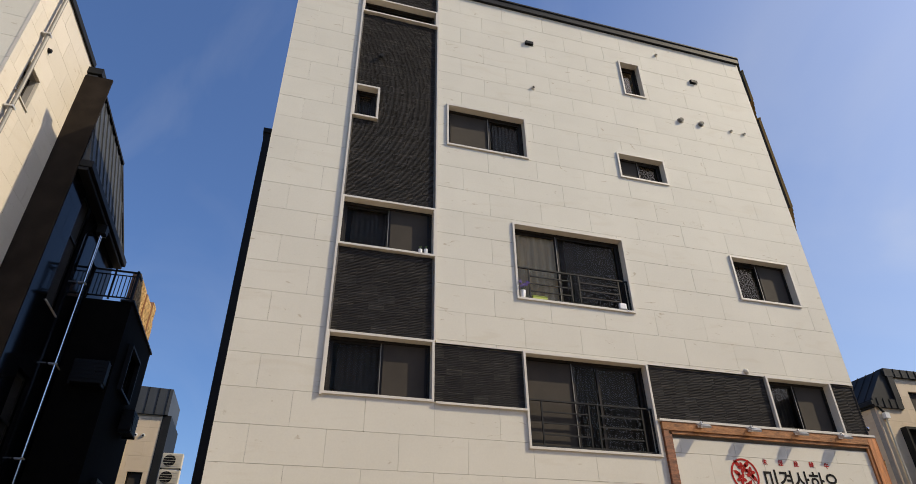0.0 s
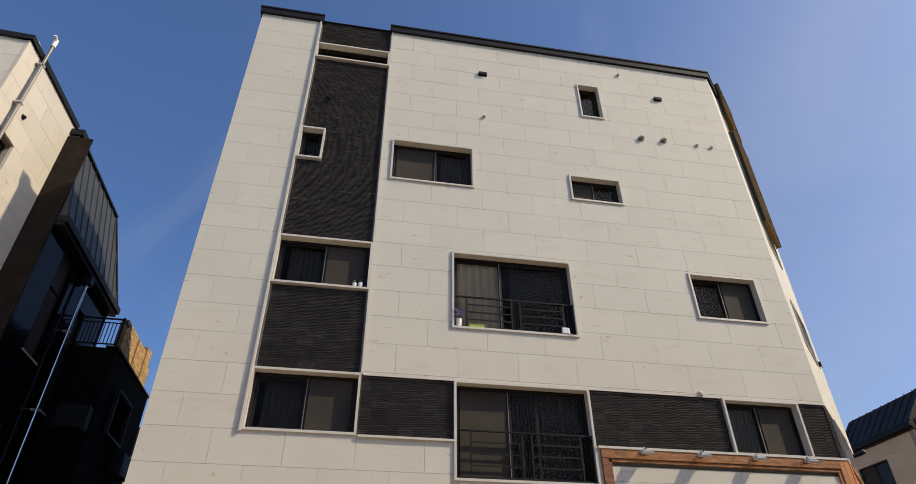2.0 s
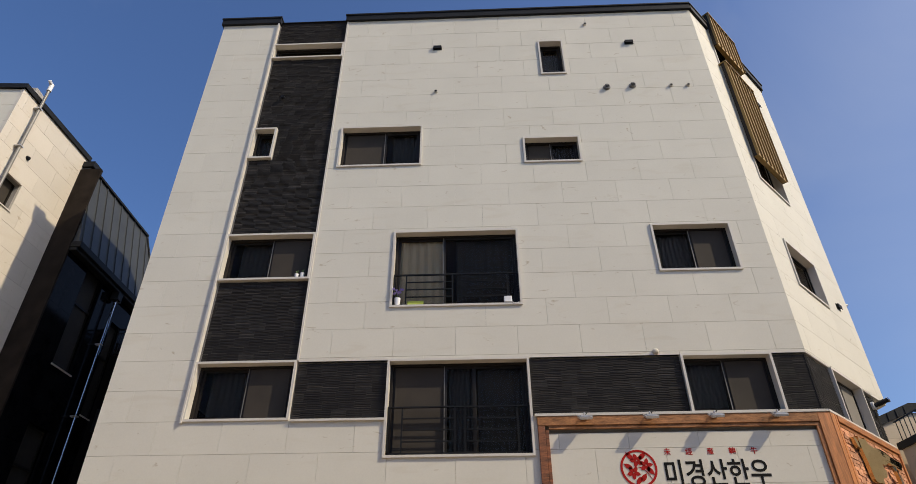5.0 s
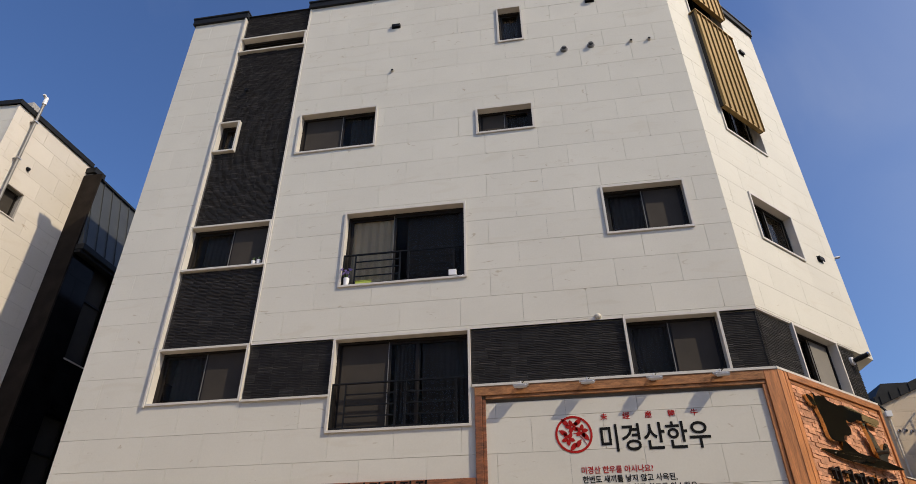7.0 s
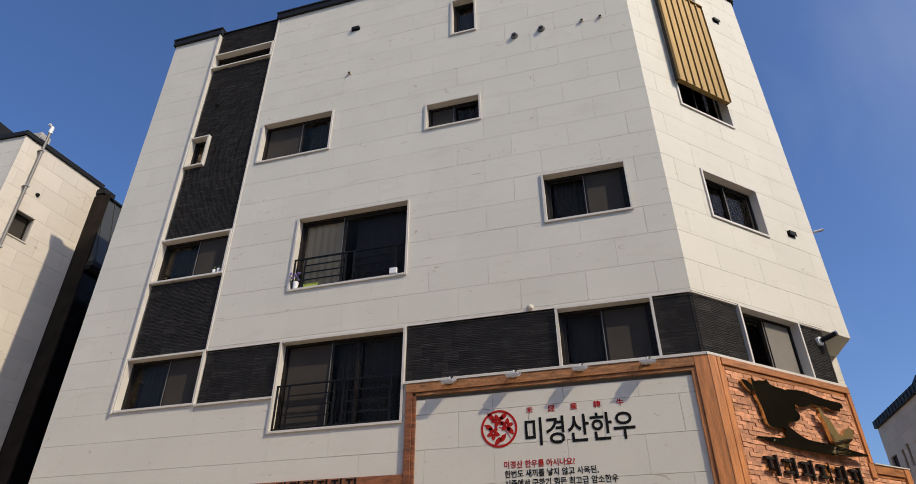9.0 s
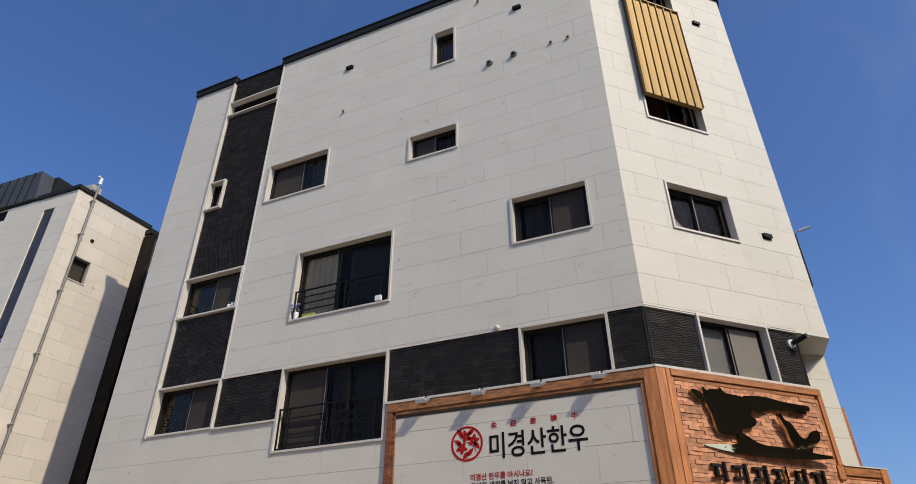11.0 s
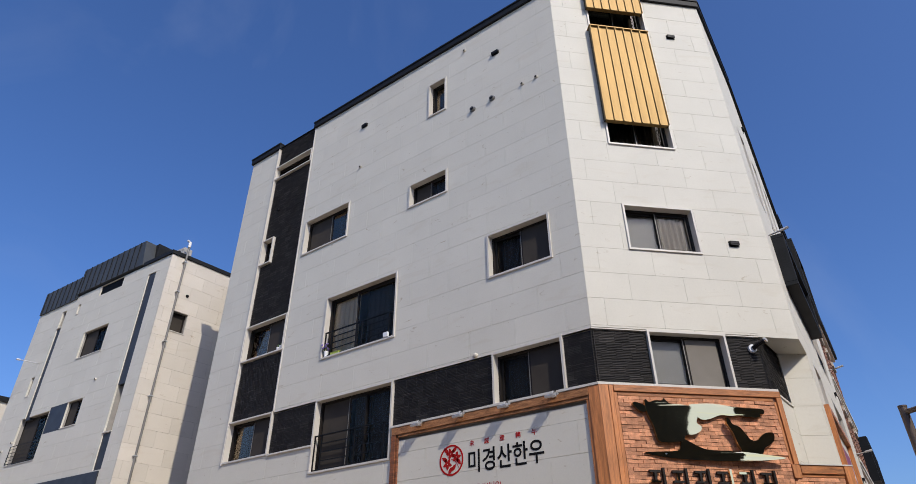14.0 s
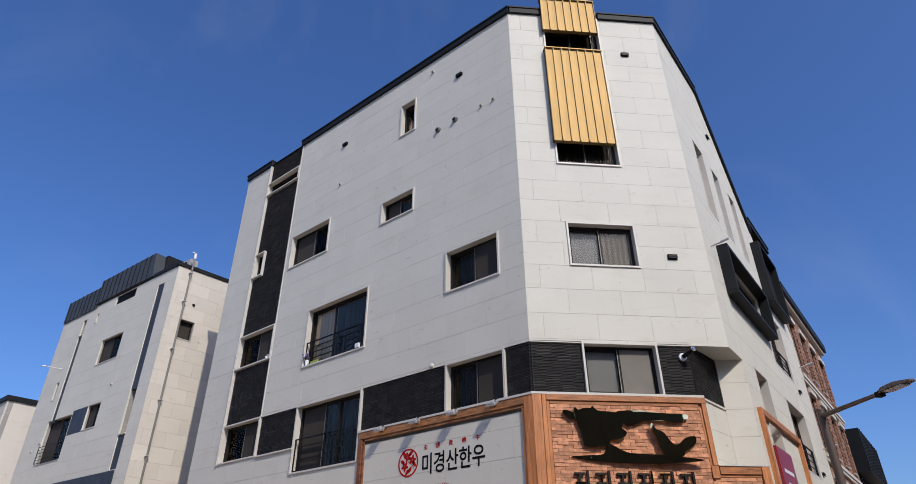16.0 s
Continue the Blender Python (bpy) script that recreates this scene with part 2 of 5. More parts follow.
class Build:
    """Collects solids in local metres: x along the wall, y into it, z up."""

    def __init__(self):
        self.v, self.f = [], []

    def box(self, x0, x1, y0, y1, z0, z1, m=None):
        k = len(self.v)
        pts = [Vector((x, y, z)) for z in (z0, z1) for y in (y0, y1) for x in (x0, x1)]
        self.v += [m @ p for p in pts] if m else pts
        self.f += [tuple(k + i for i in q) for q in ((0, 2, 3, 1), (4, 5, 7, 6), (0, 1, 5, 4), (2, 6, 7, 3), (0, 4, 6, 2), (1, 3, 7, 5))]
        return self

    def prism(self, poly, y0, y1, m=None):
        """A polygon of (x, z), anticlockwise seen from the front, from y0 back to y1."""
        k, n = len(self.v), len(poly)
        pts = [Vector((x, y0, z)) for x, z in poly] + [Vector((x, y1, z)) for x, z in poly]
        self.v += [m @ p for p in pts] if m else pts
        self.f += [tuple(range(k, k + n)), tuple(range(k + 2 * n - 1, k + n - 1, -1))]
        self.f += [(k + i, k + n + i, k + n + (i + 1) % n, k + (i + 1) % n) for i in range(n)]
        return self

    def slab(self, poly, z0, z1):
        """A polygon of (x, y), anticlockwise from above."""
        k, n = len(self.v), len(poly)
        self.v += [Vector((x, y, z0)) for x, y in poly] + [Vector((x, y, z1)) for x, y in poly]
        self.f += [tuple(range(k + n - 1, k - 1, -1)), tuple(range(k + n, k + 2 * n))]
        self.f += [(k + i, k + (i + 1) % n, k + n + (i + 1) % n, k + n + i) for i in range(n)]
        return self

    def tube(self, a, b, r, sides=10, r1=None):
        a, b = Vector(a), Vector(b)
        r1 = r if r1 is None else r1
        q = (b - a).to_track_quat("Z", "Y").to_matrix()
        k = len(self.v)
        for p, rad in ((a, r), (b, r1)):
            self.v += [p + q @ Vector((rad * math.cos(2 * math.pi * i / sides), rad * math.sin(2 * math.pi * i / sides), 0)) for i in range(sides)]
        self.f += [(k + i, k + (i + 1) % sides, k + sides + (i + 1) % sides, k + sides + i) for i in range(sides)]
        self.f += [tuple(k + i for i in range(sides - 1, -1, -1)), tuple(k + sides + i for i in range(sides))]
        return self

    def ring(self, x0, x1, z0, z1, t, y0, y1):
        """A rectangular frame, t wide."""
        self.box(x0, x1, y0, y1, z0, z0 + t)
        self.box(x0, x1, y0, y1, z1 - t, z1)
        self.box(x0, x0 + t, y0, y1, z0 + t, z1 - t)
        self.box(x1 - t, x1, y0, y1, z0 + t, z1 - t)
        return self

    def mesh(self, name, mat):
        return mesh_of(name, self.v, self.f, mat)


def part(name, build, mat, parent, label="", bevel=0.0, kind=""):
    me = build.mesh(name, mat) if isinstance(build, Build) else build
    ob = new(name, me)
    ob.parent = parent
    if bevel:
        mod = ob.modifiers.new("bevel", "BEVEL")
        mod.width, mod.segments, mod.limit_method = bevel, 2, "ANGLE"
    return tagged(ob, label=label, kind=kind)


def base(name, m, label, category="", group="", kind=""):
    ob = new(name)
    ob.empty_display_size = 0.2
    ob.matrix_basis = m
    return tagged(ob, label, category, group, kind)


def thing(name, build, mat, m, label, category, group="", kind="", bevel=0.0):
    ob = new(name, build.mesh(name, mat))
    ob.matrix_basis = m
    if bevel:
        mod = ob.modifiers.new("bevel", "BEVEL")
        mod.width, mod.segments, mod.limit_method = bevel, 2, "ANGLE"
    return tagged(ob, label, category, group, kind)


def cut(rects, hole):
    """Rectangles (x0, x1, z0, z1) with a hole taken out."""
    out = []
    a, b, c, d = hole
    for x0, x1, z0, z1 in rects:
        if a >= x1 or b <= x0 or c >= z1 or d <= z0:
            out.append((x0, x1, z0, z1))
            continue
        if z0 < c:
            out.append((x0, x1, z0, c))
        if z1 > d:
            out.append((x0, x1, d, z1))
        lo, hi = max(z0, c), min(z1, d)
        if x0 < a:
            out.append((x0, a, lo, hi))
        if x1 > b:
            out.append((b, x1, lo, hi))
    return out


def clip(poly, a, b, c):
    """The part of a convex polygon where a x + b z <= c."""
    out = []
    for i, p in enumerate(poly):
        q = poly[(i + 1) % len(poly)]
        dp, dq = a * p[0] + b * p[1] - c, a * q[0] + b * q[1] - c
        if dp <= 0:
            out.append(p)
        if dp * dq < 0:
            t = dp / (dp - dq)
            out.append((p[0] + t * (q[0] - p[0]), p[1] + t * (q[1] - p[1])))
    return out if len(out) > 2 else []


def polygons(x0, x1, z0, z1, holes, cuts=()):
    rects = [(x0, x1, z0, z1)]
    for h in holes:
        rects = cut(rects, h)
    polys = [[(a, c), (b, c), (b, d), (a, d)] for a, b, c, d in rects if b - a > 0.004 and d - c > 0.004]
    for line in cuts:
        polys = [p for p in (clip(p, *line) for p in polys) if p]
    return polys


def wall(name, face, x0, x1, z0, z1, holes, label, mat=None, cuts=(), thick=0.22, kind="structure", parent=None):
    """The solid wall behind its cladding, with its openings through it."""
    b = Build()
    for p in polygons(x0, x1, z0, z1, holes, cuts):
        b.prism(p, 0.075, 0.075 + thick)
    if parent:
        return part(name, b, mat or BACK, parent, label)
    ob = new(name, b.mesh(name, mat or BACK))
    ob.matrix_basis = face
    return tagged(ob, label, "wall", "", kind)


def panel_shapes(x0, x1, z0, z1, holes, cuts, thick=0.072):
    """One stone panel less the openings: each piece left, as one closed solid (x, z, size or None, solid)."""
    near = [h for h in holes if h[0] < x1 and h[1] > x0 and h[2] < z1 and h[3] > z0]
    if cuts or not near:
        out = []
        for p in polygons(x0, x1, z0, z1, near, cuts):
            ox, oz = p[0]
            whole = len(p) == 4 and not near and abs(p[2][0] - x1) < 1e-6 and abs(p[2][1] - z1) < 1e-6 and abs(ox - x0) < 1e-6
            out.append((ox, oz, (round(x1 - x0, 3), round(z1 - z0, 3)) if whole else None, Build().prism([(x - ox, z - oz) for x, z in p], 0.0, thick)))
        return out
    xs = sorted({x0, x1, *(v for h in near for v in h[:2] if x0 + 0.004 < v < x1 - 0.004)})
    zs = sorted({z0, z1, *(v for h in near for v in h[2:] if z0 + 0.004 < v < z1 - 0.004)})
    free = {(i, j) for i in range(len(xs) - 1) for j in range(len(zs) - 1)
            if not any(h[0] < (xs[i] + xs[i + 1]) / 2 < h[1] and h[2] < (zs[j] + zs[j + 1]) / 2 < h[3] for h in near)}
    out = []
    while free:
        todo, piece = [free.pop()], set()
        while todo:
            i, j = todo.pop()
            piece.add((i, j))
            for q in ((i + 1, j), (i - 1, j), (i, j + 1), (i, j - 1)):
                if q in free:
                    free.remove(q)
                    todo.append(q)
        ox, oz = xs[min(i for i, _ in piece)], zs[min(j for _, j in piece)]
        b, at = Build(), {}

        def v(i, j, back):
            if (i, j, back) not in at:
                at[i, j, back] = len(b.v)
                b.v.append(Vector((xs[i] - ox, thick if back else 0.0, zs[j] - oz)))
            return at[i, j, back]
        for i, j in piece:
            ring = ((i, j), (i + 1, j), (i + 1, j + 1), (i, j + 1))
            b.f.append(tuple(v(*p, 0) for p in ring))
            b.f.append(tuple(v(*p, 1) for p in reversed(ring)))
            for k, q in enumerate(((i, j - 1), (i + 1, j), (i, j + 1), (i - 1, j))):
                if q not in piece:
                    p, r = ring[k], ring[(k + 1) % 4]
                    b.f.append((v(*p, 0), v(*p, 1), v(*r, 1), v(*r, 0)))
        out.append((ox, oz, None, b))
    return out


def cladding(parent, x0, x1, z0, z1, holes, mat, course=0.603, length=1.22, z_ref=5.33, x_ref=0.0, cuts=(), gap=0.0055, name="stone_panel"):
    """Stone panels in half bond, each a piece of its own, with open joints."""
    shared = {}
    k0, k1 = math.floor((z0 - z_ref) / course), math.ceil((z1 - z_ref) / course)
    for k in range(k0, k1):
        a, b = max(z0, z_ref + k * course), min(z1, z_ref + (k + 1) * course)
        if b - a < 0.02:
            continue
        shift = x_ref + (length / 2 if k % 2 else 0)
        j0, j1 = math.floor((x0 - shift) / length), math.ceil((x1 - shift) / length)
        for j in range(j0, j1):
            c, d = max(x0, shift + j * length), min(x1, shift + (j + 1) * length)
            if d - c < 0.02:
                continue
            for ox, oz, key, bb in panel_shapes(c + gap * 0.38, d - gap * 0.38, a + gap / 2, b - gap / 2, holes, cuts):
                if key not in shared or key is None:
                    me = bb.mesh(name, mat)
                    if key:
                        shared[key] = me
                else:
                    me = shared[key]
                ob = new(name, me)
                ob.parent = parent
                ob.location = (ox, random.uniform(-0.0012, 0.0012), oz)


def ledge(parent, x0, x1, z0, z1, depth, seed):
    """Black ledge stone: thin strips of uneven length and depth."""
    rnd = random.Random(seed)
    b = Build()
    b.box(x0, x1, depth + 0.03, depth + 0.042, z0, z1)
    # panels of thin strips, every second strip set back; each panel starts at another strip than its neighbour
    pitch, panel_h = 0.033, 0.165
    z = z0
    while z < z1 - 0.004:
        top, x, col = min(z + panel_h, z1), x0 - rnd.uniform(0.0, 0.25), 0
        while x < x1 - 0.005:
            w = 0.30 + rnd.uniform(-0.02, 0.02)
            c, d = max(x, x0) + 0.0005, min(x + w, x1) - 0.0005
            # the strips that are set back, and the proud ones before them
            b.box(c, d, depth + 0.014, depth + 0.032, z + 0.0005, top - 0.0005)
            q = z + (0.003 if col % 2 else 0.0195)
            while q < top - 0.003:
                b.box(c, d, depth + rnd.choice((0.0, 0.002, 0.004)), depth + 0.013, q, min(q + rnd.choice((0.010, 0.012, 0.014)), top - 0.001))
                q += pitch
            x += w
            col += 1
        z = top
    return part("ledge_stone_cladding", b, SLATE, parent, "black ledge stone of thin uneven strips", kind="stuff")


# ---- main building ----
YF = 10.36                       # front face of the stone
X0, X1 = -1.12, 12.15            # front: from the alley to the cut corner
FLOOR2_LO, FLOOR2_HI = 5.33, 6.49
TOP = 16.86                      # top of the stone, under the coping
FRONT = pose(0, YF, 0)
CORNER = pose(X1, YF, 0, 0, 0, 45)
CUT_LEN = 4.46                   # length of the cut corner at the upper storeys
BAND_LEN = 3.56                  # and at the second floor, where it steps back
C2 = CORNER @ Vector((CUT_LEN, 0, 0))
SIDE_YAW = 2.7
SIDE = pose(C2.x, C2.y, 0, 0, 0, 90 + SIDE_YAW)
P1 = CORNER @ Vector((BAND_LEN, 0, 0))
P2 = pose((CORNER @ Vector((3.74, 0, 0))).x, (CORNER @ Vector((3.74, 0, 0))).y, 0, 0, 0, 90 + SIDE_YAW) @ Vector((1.18, 0, 0))
NOTCH_LEN = (P2 - P1).length
NOTCH = pose(P1.x, P1.y, 0, 0, 0, math.degrees(math.atan2(P2.y - P1.y, P2.x - P1.x)))
SIDE_LEN = 10.1

# openings of the front: x0, x1, z0, z1
front_windows = dict(
    f2_left=(0.50, 2.455, 5.33, 6.48), f2_mid=(4.24, 6.92, 4.63, 6.46), f2_right=(9.80, 11.48, 5.33, 6.46),
    f3_left=(0.50, 2.45, 8.33, 9.49), f3_mid=(4.20, 6.88, 7.61, 9.46), f3_right=(9.77, 11.45, 8.32, 9.49),
    f4_small=(0.51, 1.07, 11.75, 12.72), f4_left=(2.72, 4.72, 11.39, 12.66), f4_right=(7.18, 8.52, 11.37, 12.15),
    f5_slit=(0.50, 2.44, 15.38, 15.94), f5_right=(7.81, 8.46, 14.40, 15.71))
openings = list(front_windows.values())
dark_front = [(0.46, 2.49, 5.33, 17.3), (2.4, 4.24, 5.33, 6.46), (6.92, X1, 5.33, 6.46)]

wall_front = wall("wall_front", FRONT, X0, X1, 0, TOP, openings, "pale limestone street wall with black stone bands")
cladding(wall_front, X0, X1, 2.3, TOP, openings + dark_front + [(7.0, X1, 5.0, 5.4)], STONE, x_ref=0.65)
chamfer_windows = [(1.15, 2.80, 5.33, 6.47), (1.09, 2.75, 8.36, 9.53), (1.02, 2.70, 11.30, TOP)]
wall_corner = wall("wall_corner", CORNER, 0, CUT_LEN, FLOOR2_HI, TOP, chamfer_windows, "pale limestone wall cut across the street corner")
cladding(wall_corner, 0, CUT_LEN, FLOOR2_HI, TOP, chamfer_windows, STONE, x_ref=0.35)
wall_band = wall("wall_band", CORNER, 0, BAND_LEN, 0, FLOOR2_HI, chamfer_windows[:1], "corner wall of the lower storeys")

side_windows = [(1.55, 2.42, 10.95, 13.4), (3.2, 3.95, 10.93, 13.35), (4.95, 5.65, 10.93, 13.35), (1.3, 5.1, 8.3, 9.5), (5.4, 7.75, 7.6, 9.5),
                (2.15, 3.35, 4.3, 6.6), (5.4, 7.75, 4.7, 6.58)]
slope = [(4.0, 3.55, 4.0 * 3.75 + 3.55 * (TOP + 0.1))]
wall_side = wall("wall_side", SIDE, 0, SIDE_LEN, FLOOR2_HI, TOP, side_windows + [(7.15, 11, 13.35, 18)], "pale limestone side wall with a sloping top", cuts=slope)
cladding(wall_side, 0, SIDE_LEN, FLOOR2_HI, TOP, side_windows + [(7.15, 11, 13.35, 18)], STONE, cuts=slope)
wall_side_low = wall("wall_side_low", SIDE, 1.05, SIDE_LEN, 0, FLOOR2_HI, side_windows, "pale limestone side wall of the lower storeys")
cladding(wall_side_low, 1.05, SIDE_LEN, 2.0, FLOOR2_HI, side_windows, STONE)
wall_notch = wall("wall_notch", NOTCH, 0, NOTCH_LEN, 0, FLOOR2_HI, [], "wall stepped back under the corner")
cladding(wall_notch, 0, NOTCH_LEN, 2.0, FLOOR2_LO, [], STONE)
P3 = SIDE @ Vector((1.05, 0, 0))
INNER_LEN = (P3 - P2).length
INNER = pose(P2.x, P2.y, 0, 0, 0, math.degrees(math.atan2(P3.y - P2.y, P3.x - P2.x)))
wall_inner = wall("wall_inner", INNER, 0, INNER_LEN, 0, FLOOR2_HI, [], "pale limestone wall under the overhang")
cladding(wall_inner, 0, INNER_LEN, 2.0, FLOOR2_HI, [], STONE)
soffit = Build().slab([(p.x, p.y) for p in (P1, C2, P3, P2)], FLOOR2_HI - 0.02, FLOOR2_HI + 0.1)
thing("soffit", soffit, STONE, pose(0, 0, 0), "pale stone soffit under the overhanging corner", "soffit", kind="structure")

# back and inside of the building
BACK_Y = 23.4
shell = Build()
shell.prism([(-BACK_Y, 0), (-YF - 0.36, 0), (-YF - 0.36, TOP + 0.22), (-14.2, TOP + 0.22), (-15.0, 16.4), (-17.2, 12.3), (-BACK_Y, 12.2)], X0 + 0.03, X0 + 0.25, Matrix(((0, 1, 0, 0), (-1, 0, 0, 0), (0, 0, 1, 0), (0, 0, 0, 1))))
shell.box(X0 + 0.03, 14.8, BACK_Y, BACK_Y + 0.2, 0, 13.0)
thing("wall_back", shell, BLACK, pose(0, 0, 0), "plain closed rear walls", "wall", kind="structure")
for n, z in enumerate((3.4, 6.85, 9.85, 12.95, 16.6)):
    plan = [(X0 + 0.3, YF + 0.27), (X1 - 0.1, YF + 0.27), (C2.x - 0.5, C2.y + 0.2), (C2.x - 0.75, 17.3 if z > 15 else 23.2), (X0 + 0.3, 14.0 if z > 15 else 23.2)]
    if z < 4:
        plan[2] = (P1.x - 0.4, P1.y + 0.1)
    thing("floor_slab", Build().slab(plan, z - 0.15, z), ROOM, pose(0, 0, 0), "plain floor slab inside the building", "floor", kind="structure")
inner_back = Build().box(X0 + 0.3, 14.2, 15.2, 15.35, 0, 12.75).box(4.0, 14.2, 15.2, 15.35, 12.75, 16.4)
thing("wall_inside", inner_back, ROOM, pose(0, 0, 0), "dim inner wall of the rooms", "wall", kind="structure")

# black ledge stone
for i, (a, b, c, d) in enumerate([(0.54, 2.42, 6.52, 8.30), (0.54, 2.42, 9.53, 11.72), (1.10, 2.42, 11.70, 12.76), (0.54, 2.42, 12.76, 15.35), (0.54, 2.42, 15.98, 16.94),
                                  (2.49, 4.22, 5.36, 6.43), (6.95, 9.78, 5.36, 6.43), (11.50, X1 + 0.012, 5.36, 6.43)]):
    ledge(wall_front, a, b, c, d, 0.045 if b < 2.45 else 0.03, i)
ledge(wall_band, -0.012, 1.13, 5.36, 6.43, 0.03, 20)
ledge(wall_band, 2.82, BAND_LEN, 5.36, 6.43, 0.03, 21)
ledge(wall_notch, -0.012, NOTCH_LEN, 5.36, 6.43, 0.015, 22)

# pale edge strips along the black bands
def strip(parent, x0, x1, z0, z1, out=0.05):
    part("edge_strip", Build().box(x0, x1, -out, 0.06, z0, z1), TRIM, parent, "pale metal edge strip")

strip(wall_front, 0.46, 0.50, 5.29, TOP + 0.02)
strip(wall_front, 2.455, 2.495, 6.49, TOP + 0.02, 0.02)
strip(wall_front, 2.495, 4.24, 5.29, 5.33)
strip(wall_front, 2.495, 4.24, 6.46, 6.485, 0.004)
strip(wall_front, 6.96, X1, 6.46, 6.475, 0.004)
strip(wall_front, 6.96, X1 + 0.02, 5.30, 5.345, 0.075)
strip(wall_band, -0.04, BAND_LEN + 0.06, 5.30, 5.345, 0.075)
strip(wall_notch, -0.05, NOTCH_LEN, 5.30, 5.345, 0.03)
strip(wall_corner, 0, BAND_LEN, 6.455, 6.475, 0.004)

# coping of dark sheet metal
def coping(face, x0, x1, z, name="coping"):
    b = Build().box(x0, x1, -0.07, 0.35, z, z + 0.20).box(x0 - 0.015, x1 + 0.015, -0.095, 0.37, z + 0.2, z + 0.26)
    thing(name, b, METAL, face, "dark sheet metal coping along the roof edge", "coping", kind="structure", bevel=0.008)

coping(FRONT, X0 - 0.06, 0.54, TOP)
coping(FRONT, 2.42, X1 + 0.03, TOP)
thing("coping", Build().box(0.545, 2.415, 0.012, 0.3, 16.942, 16.962), METAL, FRONT, "thin dark metal cap over the black band", "coping", kind="structure")
coping(CORNER, 0.03, 1.0, TOP)
coping(CORNER, 2.74, CUT_LEN + 0.03, TOP)
coping(SIDE, 0.03, 3.7, TOP)
side_cope = Build().prism([(3.7, TOP), (7.25, 12.86), (7.25, 13.12), (3.72, TOP + 0.26)], -0.08, 0.35)
thing("coping", side_cope, METAL, SIDE, "dark sheet metal coping along the sloping roof edge", "coping", kind="structure")
coping(SIDE, 7.25, SIDE_LEN, 13.3)
roof = Build().slab([(X0, YF + 0.1), (X1, YF + 0.1), (C2.x - 0.2, C2.y), (C2.x - 0.4, 17.3), (X0, 14.2)], TOP - 0.1, TOP - 0.02)
thing("roof", roof, METAL, pose(0, 0, 0), "flat roof behind the coping", "roof", kind="structure")
lean = [Vector(p) for p in ((X0, 14.2, TOP), (C2.x - 0.4, 17.3, TOP), (C2.x - 0.6, 20.8, 13.0), (X0, 17.2, 12.3), (C2.x - 0.7, 23.4, 13.0), (X0, 23.4, 12.3))]
bl = Build()
bl.v += lean
bl.f += [(0, 1, 2, 3), (3, 2, 4, 5)]
thing("roof_slope", bl, METAL, pose(0, 0, -0.04), "sloping rear roof of dark sheet metal", "roof", kind="structure")
alley = Build().box(-1.59, X0 - 0.005, 13.5, 15.5, 0, 13.45).box(-1.62, X0, 13.45, 15.55, 13.45, 13.6)
thing("wall_alley", alley, METAL, pose(0, 0, 0), "dark metal clad bay beside the alley", "wall", kind="structure")


# ---- windows ----
window_count = 0

